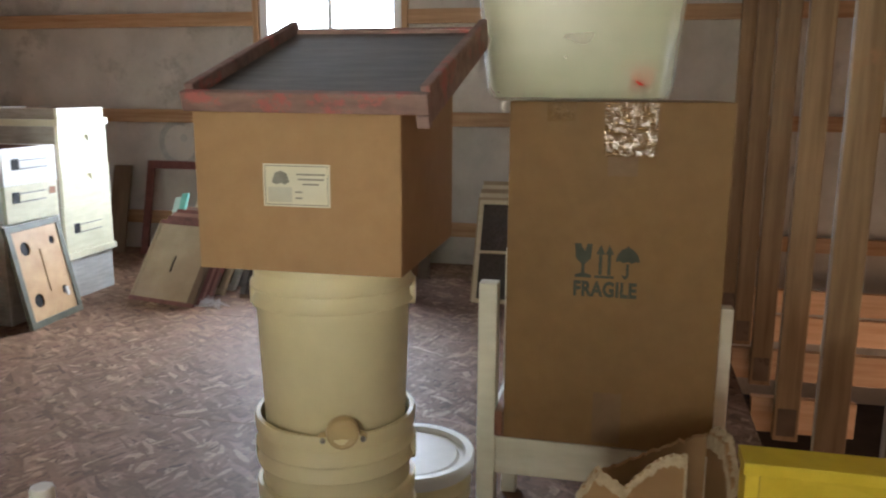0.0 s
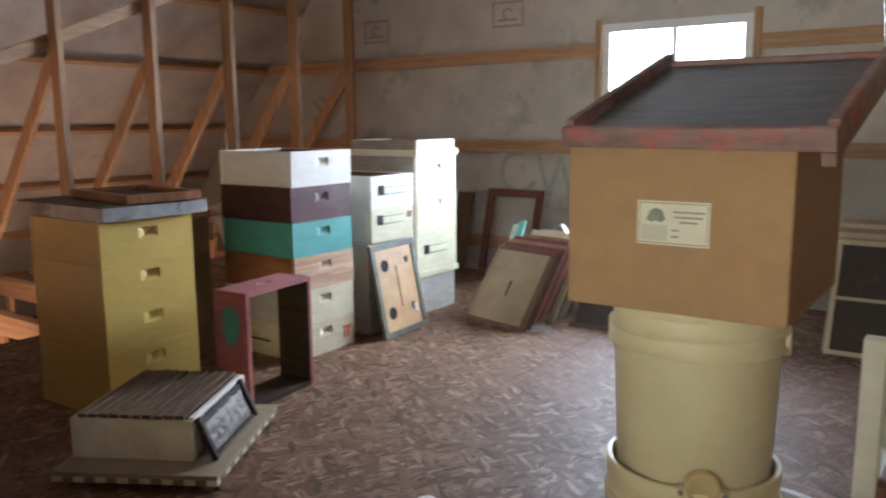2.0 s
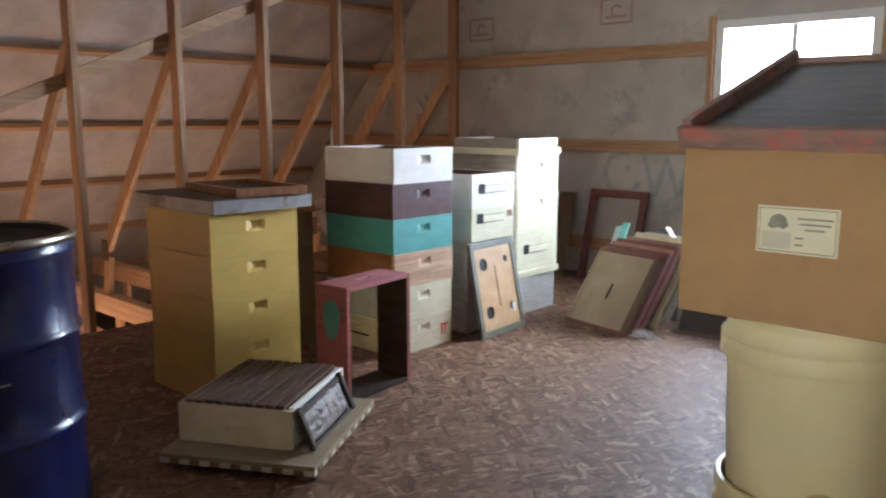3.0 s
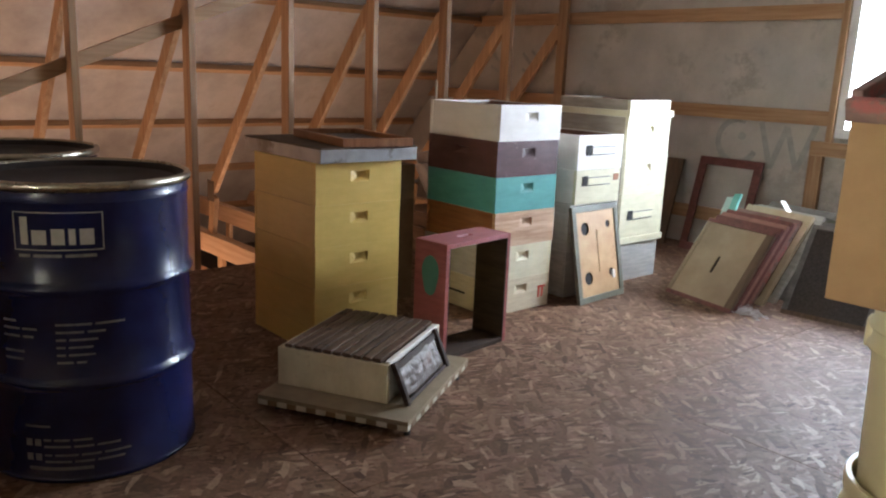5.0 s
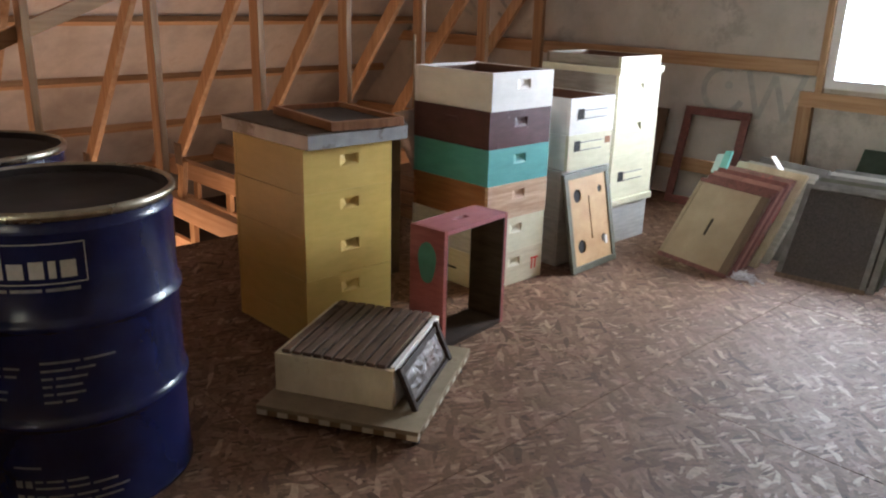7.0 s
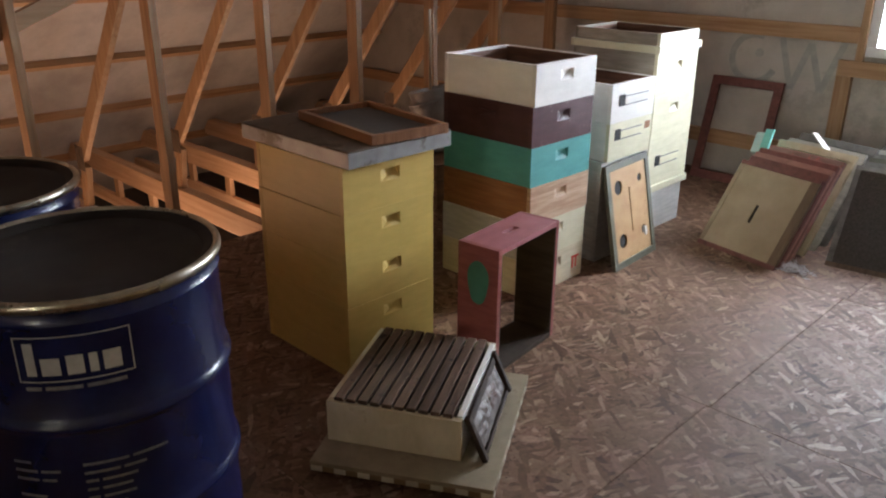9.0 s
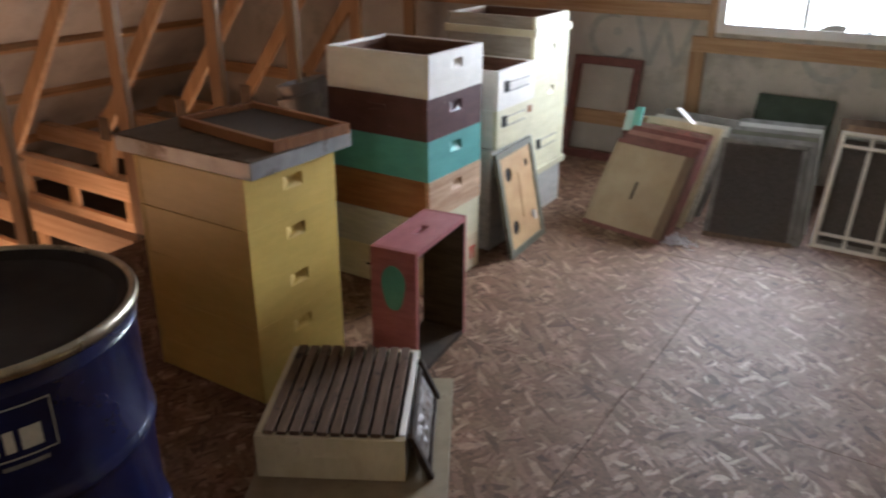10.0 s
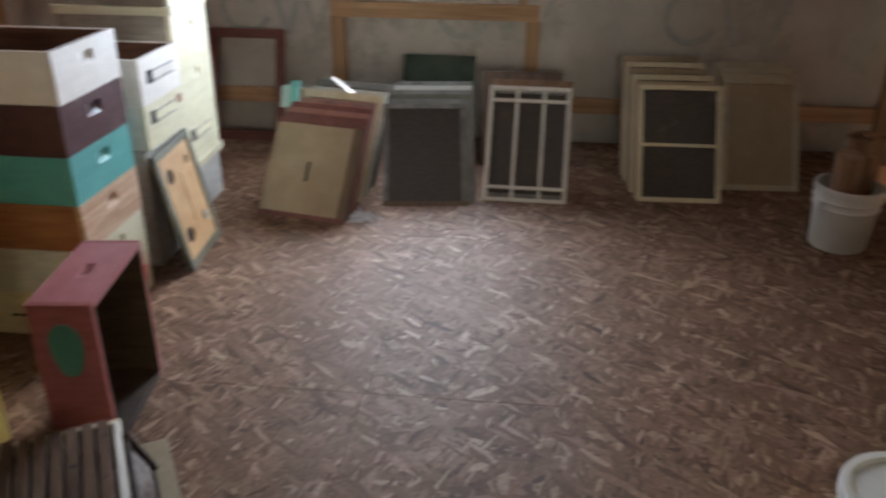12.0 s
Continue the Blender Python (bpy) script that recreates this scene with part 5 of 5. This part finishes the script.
# ---- torn carton and yellow box ----
def ragged(p0, p1, z0, tops, seed, thick=0.006):
    """An upright sheet from p0 to p1 with a torn upper edge through the heights given."""
    bm = bmesh.new()
    n = 40
    p0, p1 = Vector(p0), Vector(p1)
    d = (p1 - p0).normalized()
    nrm = Vector((-d.y, d.x)) * thick
    cols = []
    for k in range(n + 1):
        f = k / n
        s = f * (len(tops) - 1)
        i = min(int(s), len(tops) - 2)
        z = tops[i] + (tops[i + 1] - tops[i]) * (s - i) + 0.010 * noise.noise(Vector((f * 22, seed, 0)))
        p = p0.lerp(p1, f)
        cols.append([bm.verts.new((p.x + o.x, p.y + o.y, zz)) for o, zz in ((Vector((0, 0)), z0), (Vector((0, 0)), z), (nrm, z - 0.004 + 0.004 * noise.noise(Vector((f * 40, 3, seed)))), (nrm, z0))])
    for a, b in zip(cols, cols[1:]):
        for i in range(4):
            j = (i + 1) % 4
            bm.faces.new((a[i], b[i], b[j], a[j]))
    bm.faces.new(cols[0])
    bm.faces.new(cols[-1][::-1])
    return bm


def torn_lip(p0, p1, tops, seed, w=0.016):
    bm = bmesh.new()
    n = 46
    p0, p1 = Vector(p0), Vector(p1)
    rows = []
    for k in range(n + 1):
        f = k / n
        s = f * (len(tops) - 1)
        i = min(int(s), len(tops) - 2)
        z = tops[i] + (tops[i + 1] - tops[i]) * (s - i) + 0.010 * noise.noise(Vector((f * 22, seed, 0)))
        p = p0.lerp(p1, f)
        r = w * (0.55 + 0.5 * abs(noise.noise(Vector((f * 30, seed, 5)))))
        rows.append([bm.verts.new((p.x + r * 0.5 * math.cos(a) , p.y - 0.002 + r * 0.45 * math.sin(a), z - w * 0.4 + r * math.sin(a + 0.6))) for a in [2 * math.pi * q / 7 for q in range(7)]])
    for a, b in zip(rows, rows[1:]):
        for i in range(7):
            j = (i + 1) % 7
            bm.faces.new((a[i], b[i], b[j], a[j]))
    bm.faces.new(rows[0])
    bm.faces.new(rows[-1][::-1])
    return bm


tc = thing("torn_carton", pose(0, 0, 0), "open brown carton with torn, frayed cardboard edges", "carton")
for k, (a, b, tops, lip) in enumerate((((0.338, 1.70), (0.508, 1.68), (0.445, 0.490, 0.478, 0.462, 0.495, 0.520, 0.540, 0.535), 0.016),
                                       ((0.592, 1.70), (0.578, 1.93), (0.495, 0.53, 0.51, 0.485), 0.030),
                                       ((0.570, 1.935), (0.362, 1.955), (0.482, 0.425, 0.365), 0.0), ((0.356, 1.950), (0.334, 1.707), (0.37, 0.40, 0.44), 0.014),
                                       ((0.508, 1.688), (0.515, 1.735), (0.535, 0.47, 0.36), 0.014))):
    side = part("torn_wall", ragged(a, b, 0.0, tops, k * 3.1), CARD, tc)
    if lip:
        part("torn_edge", torn_lip(a, b, tops, k * 3.1, lip), CARDTORN, side, "frayed pale torn edge", smooth=True)

yb = thing("hive_box", pose(0.583, 1.552, 0), "bright yellow shallow hive box standing on its end", "hive box")
part("end_panel", boxes(((0, 0, 0.0), (0.02, 0.058, 0.580)), bevel=0.002), BRIGHTYELLOW, yb)
part("end_panel", boxes(((0.393, 0, 0.0), (0.413, 0.058, 0.580)), bevel=0.002), BRIGHTYELLOW, yb)
bm = plate(rect(0.0205, 0.0, 0.3925, 0.580), 0.016, [disc(0.120, 0.545, 0.070, 28, 0.45)])
part("face_board", bm, BRIGHTYELLOW, yb)
part("back_board", boxes(((0.0205, 0.042, 0.0), (0.3925, 0.058, 0.580)), bevel=0.002), BRIGHTYELLOW, yb)
part("top_board", boxes(((-0.004, -0.004, 0.5805), (0.417, 0.062, 0.600)), bevel=0.002), BRIGHTYELLOW, yb)

# ---- bottle on a low crate ----
bc = thing("wooden_crate", pose(-0.46, 1.03, 0), "low brown wooden crate with a bottle on it", "crate")
for k in range(4):
    part("board", boxes(((0, 0, 0.002 + k * 0.095), (0.014, 0.27, 0.090 + k * 0.095)), bevel=0.002), OLDWOOD["y"], bc)
    part("board", boxes(((0.306, 0, 0.002 + k * 0.095), (0.32, 0.27, 0.090 + k * 0.095)), bevel=0.002), OLDWOOD["y"], bc)
    part("board", boxes(((0.0145, 0, 0.002 + k * 0.095), (0.3055, 0.014, 0.090 + k * 0.095)), bevel=0.002), OLDWOOD["x"], bc)
    part("board", boxes(((0.0145, 0.256, 0.002 + k * 0.095), (0.3055, 0.27, 0.090 + k * 0.095)), bevel=0.002), OLDWOOD["x"], bc)
part("top_board", boxes(((0, 0, 0.376), (0.32, 0.27, 0.390)), bevel=0.002), OLDWOOD["x"], bc)
bt = thing("bottle", pose(-0.295, 1.163, 0.3905), "white plastic bottle with a white screw cap", "bottle")
part("body", lathe([(0, 0.0), (0.034, 0.0), (0.038, 0.004), (0.038, 0.165), (0.034, 0.185), (0.018, 0.215), (0.0125, 0.222), (0.0125, 0.238), (0, 0.238)], 28), PAILWHITE, bt, smooth=True)
part("cap", lathe([(0.0132, 0.228), (0.0145, 0.229), (0.0145, 0.258), (0.013, 0.262), (0, 0.262)], 24), PAILWHITE, bt, "white screw cap", smooth=True)

# ---- boards and frames along the far wall ----
m = lean_pose((-2.905, 5.27, 0), (-2.440, 5.27, 0), (-2.6725, 5.440, 0.655))
framed_board(m, 0.465, 0.665, 0.055, 0.022, DARKRED, None, "large_frame", "large empty dark red wooden frame leaning on the wall", "frame")

m = lean_pose((-3.185, 5.29, 0), (-3.045, 5.29, 0), (-3.115, 5.448, 0.60))
tagged(put(part("dark_board", boxes(((0, 0, 0), (0.14, 0.018, 0.625)), bevel=0.002), BROWNBOARD), m), "narrow dark brown board leaning on the wall", "board")

m = lean_pose((-2.257, 4.165, 0), (-1.814, 4.070, 0), (-1.985, 4.395, 0.40))
framed_board(m, 0.455, 0.495, 0.024, 0.02, DARKRED, TANBOARD, "inner_cover", "tan hardboard hive cover with a dark slot and red rim, leaning", "hive cover", group="leaning covers",
             slot=[rect(0.200, 0.185, 0.217, 0.285)], back=0.004, rails=(DARKRED, BROWNBOARD, DARKRED, TANBOARD), right_rail=0.048)
# added black sheet standing in for the shade seen through the slot
m2 = m @ pose(0.11, 0.0165, 0.12)
tagged(put(part("slot_shadow_board", boxes(((0, 0, 0), (0.24, 0.003, 0.24)), bevel=0), HOLEBLACK), m2), "black sheet standing in for shade behind a slotted cover", "board")
mats = (DARKRED, DUSTYRED, DARKRED, DUSTYRED, WORNRED, OLDCREAM, GREYWHITE, GREYFRAME)
for k in range(8):
    o = m @ pose(0.016 - 0.008 * k, 0.024 + 0.031 * k + 0.055 * max(0, k - 4), 0.0, 0, 0, 0)
    dz = -o.translation.z
    sl = (m.to_3x3() @ Vector((0, 0, 1)))
    o = Matrix.Translation(sl * (dz / sl.z + 0.001)) @ o
    framed_board(o, 0.44, 0.515 + 0.008 * (k % 3) + 0.007 * k, 0.04, 0.022, mats[k], BROWNBOARD, "inner_cover",
                 "red-rimmed wooden hive cover in a leaning row" if k < 4 else "pale-rimmed wooden hive cover in a leaning row", "hive cover", group="leaning covers", back=0.012)
BATTEN_A, BATTEN_B = Vector((-1.885, 4.735, 0.452)), Vector((-2.045, 4.965, 0.480))
ax = (BATTEN_B - BATTEN_A)
side = ax.normalized().cross(Vector((0, 0, 1))).normalized()
bm4 = Matrix((side, ax.normalized(), side.cross(ax.normalized()))).transposed().to_4x4()
bm4.translation = BATTEN_A
tagged(put(part("batten", boxes(((-0.014, 0, -0.003), (0.014, ax.length, 0.003)), bevel=0.001), WHITE), bm4), "white batten lying across leaning covers", "batten")
tf = thing("foam_strip", pose(-2.200, 4.625, 0.415, -30, -8, -12), "teal and white foam strips stuck on leaning covers", "foam strip")
part("teal_strip", boxes(((0, 0, 0), (0.050, 0.014, 0.125)), bevel=0.003), TEALFOAM, tf)
part("white_strip", boxes(((-0.052, 0.004, -0.01), (-0.001, 0.016, 0.105)), bevel=0.003), PALETEAL, tf)

m = lean_pose((-1.668, 4.320, 0), (-1.250, 4.375, 0), (-1.478, 4.700, 0.43))
framed_board(m, 0.42, 0.55, 0.026, 0.02, GREYFRAME, SCREEN, "screen_board", "dusty dark mesh screen in a grey wooden frame, leaning", "screen", group="leaning screens", rails=(BROWNBOARD, GREYFRAME, GREYFRAME, GREYFRAME), back=0.006)
for k in range(5):
    o = m @ pose(0.03 + 0.006 * k, 0.03 + 0.05 * k, 0)
    sl = (m.to_3x3() @ Vector((0, 0, 1)))
    o = Matrix.Translation(sl * (-o.translation.z / sl.z + 0.001)) @ o
    framed_board(o, 0.425, 0.565 + 0.008 * k, 0.03, 0.022, (GREYFRAME, GREENGREY, GREYFRAME, GREYWHITE, GREYFRAME)[k], SCREEN, "screen_board", "grey framed mesh screen in a leaning row", "screen", group="leaning screens", back=0.012)
m = lean_pose((-1.71, 5.02, 0), (-1.285, 5.02, 0), (-1.4975, 5.445, 0.575))
tagged(put(part("green_board", boxes(((0, 0, 0), (0.425, 0.014, 0.655)), bevel=0.002), GREENBOARD), m), "dark green painted board leaning on the wall", "board")

m = lean_pose((-1.182, 4.465, 0.0), (-0.762, 4.455, 0.0), (-0.985, 4.80, 0.51))
framed_board(m, 0.42, 0.61, 0.020, 0.026, WHITE, None, "divider_frame", "white wooden frame with upright bars, leaning over a dark board", "frame", bars=(0.145, 0.283), cross=(0.535, 0.075))
for k in range(3):
    o = m @ pose(-0.002 + 0.004 * k, 0.034 + 0.05 * k, 0)
    sl = (m.to_3x3() @ Vector((0, 0, 1)))
    o = Matrix.Translation(sl * (-o.translation.z / sl.z + 0.001)) @ o
    framed_board(o, 0.425, 0.585 + 0.01 * k, 0.026, 0.022, OLDWOOD["z"] if k else GREYFRAME, SCREEN, "screen_board", "brown framed mesh screen leaning behind a white frame", "screen", back=0.01)
m = lean_pose((-1.23, 5.00, 0), (-0.76, 5.02, 0), (-0.99, 5.38, 0.52))
tagged(put(part("brown_board", boxes(((0, 0, 0), (0.47, 0.016, 0.565)), bevel=0.002), BROWNBOARD), m), "brown board leaning on the wall", "board")

m = lean_pose((-0.400, 4.545, 0), (0.022, 4.560, 0), (-0.20, 4.85, 0.53))
framed_board(m, 0.42, 0.605, 0.024, 0.024, CREAM, SCREEN, "screen_board", "cream wooden frame with two dark mesh panels, leaning", "screen", cross=(0.295,), back=0.012, group="cream screens")
for k in range(5):
    o = m @ pose(-0.012 - 0.006 * k, 0.028 + 0.075 * k, 0)
    sl = (m.to_3x3() @ Vector((0, 0, 1)))
    o = Matrix.Translation(sl * (-o.translation.z / sl.z + 0.001)) @ o
    framed_board(o, 0.425, 0.615 + 0.015 * k, 0.03, 0.024, OLDCREAM if k % 2 else TANBOARD, SCREEN, "screen_board", "cream framed screen in a leaning row", "screen", back=0.01, group="cream screens")
m = lean_pose((0.066, 4.765, 0), (0.462, 4.785, 0), (0.25, 5.055, 0.53))
framed_board(m, 0.40, 0.60, 0.03, 0.024, SAND, TANBOARD, "leaning_board", "pale tan panel board leaning in a row", "board", back=0.008, group="tan boards")
for k in range(3):
    o = m @ pose(0.0 + 0.008 * k, 0.03 + 0.085 * k, 0)
    sl = (m.to_3x3() @ Vector((0, 0, 1)))
    o = Matrix.Translation(sl * (-o.translation.z / sl.z + 0.001)) @ o
    framed_board(o, 0.40, 0.615 + 0.01 * k, 0.03, 0.024, SAND, TANBOARD, "leaning_board", "pale tan panel board leaning in a row", "board", back=0.01, group="tan boards")

# tuft of fibre on the floor
bm = bmesh.new()
rng3 = random.Random(3)
for k in range(260):
    c = Vector((rng3.gauss(0, 0.035), rng3.gauss(0, 0.028), 0))
    c.z = 0.004 + max(0, 0.045 - c.length * 0.6) * rng3.random()
    d = Vector((rng3.uniform(-1, 1), rng3.uniform(-1, 1), rng3.uniform(-0.4, 0.6))).normalized() * rng3.uniform(0.012, 0.03)
    s = d.orthogonal().normalized() * 0.0022
    e = c + d
    e.z = max(0.001, e.z)
    q = [bm.verts.new(p) for p in (c - s, c + s, e + s * 0.4, e - s * 0.4)]
    bm.faces.new(q)
put(tagged(part("fibre_tuft", bm, FLUFF), "tuft of white fibre on the floor", "tuft", kind="stuff"), pose(-1.745, 4.14, 0.0))

# galvanised pails on a crate behind the stacks, with a pole
crate = thing("wooden_crate", pose(-3.95, 3.56, 0), "dark brown wooden crate", "crate")
for k in range(3):
    part("board", boxes(((0, 0, 0.002 + k * 0.085), (0.016, 0.56, 0.080 + k * 0.085)), bevel=0.002), OLDWOOD["y"], crate)
    part("board", boxes(((0.374, 0, 0.002 + k * 0.085), (0.39, 0.56, 0.080 + k * 0.085)), bevel=0.002), OLDWOOD["y"], crate)
    part("board", boxes(((0.0165, 0, 0.002 + k * 0.085), (0.3735, 0.016, 0.080 + k * 0.085)), bevel=0.002), OLDWOOD["x"], crate)
    part("board", boxes(((0.0165, 0.544, 0.002 + k * 0.085), (0.3735, 0.56, 0.080 + k * 0.085)), bevel=0.002), OLDWOOD["x"], crate)
part("top_board", boxes(((0, 0, 0.252), (0.39, 0.56, 0.267)), bevel=0.002), OLDWOOD["y"], crate)


def steel_pail(m, label):
    p = thing("metal_pail", m, label, "pail", "metal pails")
    prof = [(0, 0.008), (0.092, 0.008), (0.095, 0.0), (0.098, 0.004)]
    for f in [k / 10 for k in range(1, 10)]:
        prof.append((0.098 + 0.042 * f + (0.002 if int(f * 10) % 3 == 0 else 0), 0.004 + 0.28 * f))
    prof += [(0.140, 0.288), (0.146, 0.292), (0.146, 0.298), (0.141, 0.300), (0.137, 0.292), (0.095, 0.012), (0, 0.012)]
    part("body", lathe(prof, 40), SHEETMETAL, p, smooth=True)
    part("bail", tube([(0.143 * math.cos(math.pi * k / 12), -0.05 * math.sin(math.pi * k / 12), 0.27 - 0.13 * math.sin(math.pi * k / 12)) for k in range(13)], 0.003, 6), STEEL, p, smooth=True)
    return p


TILT = pose(-3.735, 3.80, 0.292, 6, -16, 0)
steel_pail(TILT, "dull galvanised metal pail tilted on a crate")
steel_pail(TILT @ pose(0.004, 0.002, 0.062, 0, 3, 40), "dull galvanised metal pail nested in another")
pole = tagged(part("pole", tube([(0, 0, 0), (0.004, 0.0, 0.4), (-0.002, 0.0, 0.76)], 0.010, 10), TANBOARD, smooth=True), "thin pale wooden pole standing by metal pails", "pole")
put(pole, pose(-3.800, 3.735, 0.330, 0, 0, 0))

# ---- strand boards of the floor ----
GAP = 0.0018
meshes = {}


def osb_panel(x0, y0, x1, y1):
    w, h = round(x1 - x0 - GAP, 4), round(y1 - y0 - GAP, 4)
    if (w, h) not in meshes:
        bm = bmesh.new()
        add_box(bm, (0, 0, -0.018), (w, h, 0), 0)
        bmesh.ops.bevel(bm, geom=[e for e in bm.edges if all(v.co.z > -0.001 for v in e.verts)], offset=0.0007, segments=1, affect='EDGES')
        meshes[(w, h)] = mesh_of("osb_panel", bm, OSB)
    piece("osb_panel", meshes[(w, h)], floor, pose(x0 + GAP / 2, y0 + GAP / 2, 0))


for row in range(-4, 4):
    y0, y1 = max(BACK, 1.545 + 1.22 * row), min(WALL, 2.765 + 1.22 * row)
    if y1 - y0 < 0.05:
        continue
    x = -1.470 + 0.012 * (row % 3) - 2.44 * 3
    while x < EDGE_E:
        x0, x1 = max(EDGE_W, x), min(EDGE_E, x + 2.44)
        if x1 - x0 > 0.05:
            osb_panel(x0, y0, x1, y1)
        x += 2.44
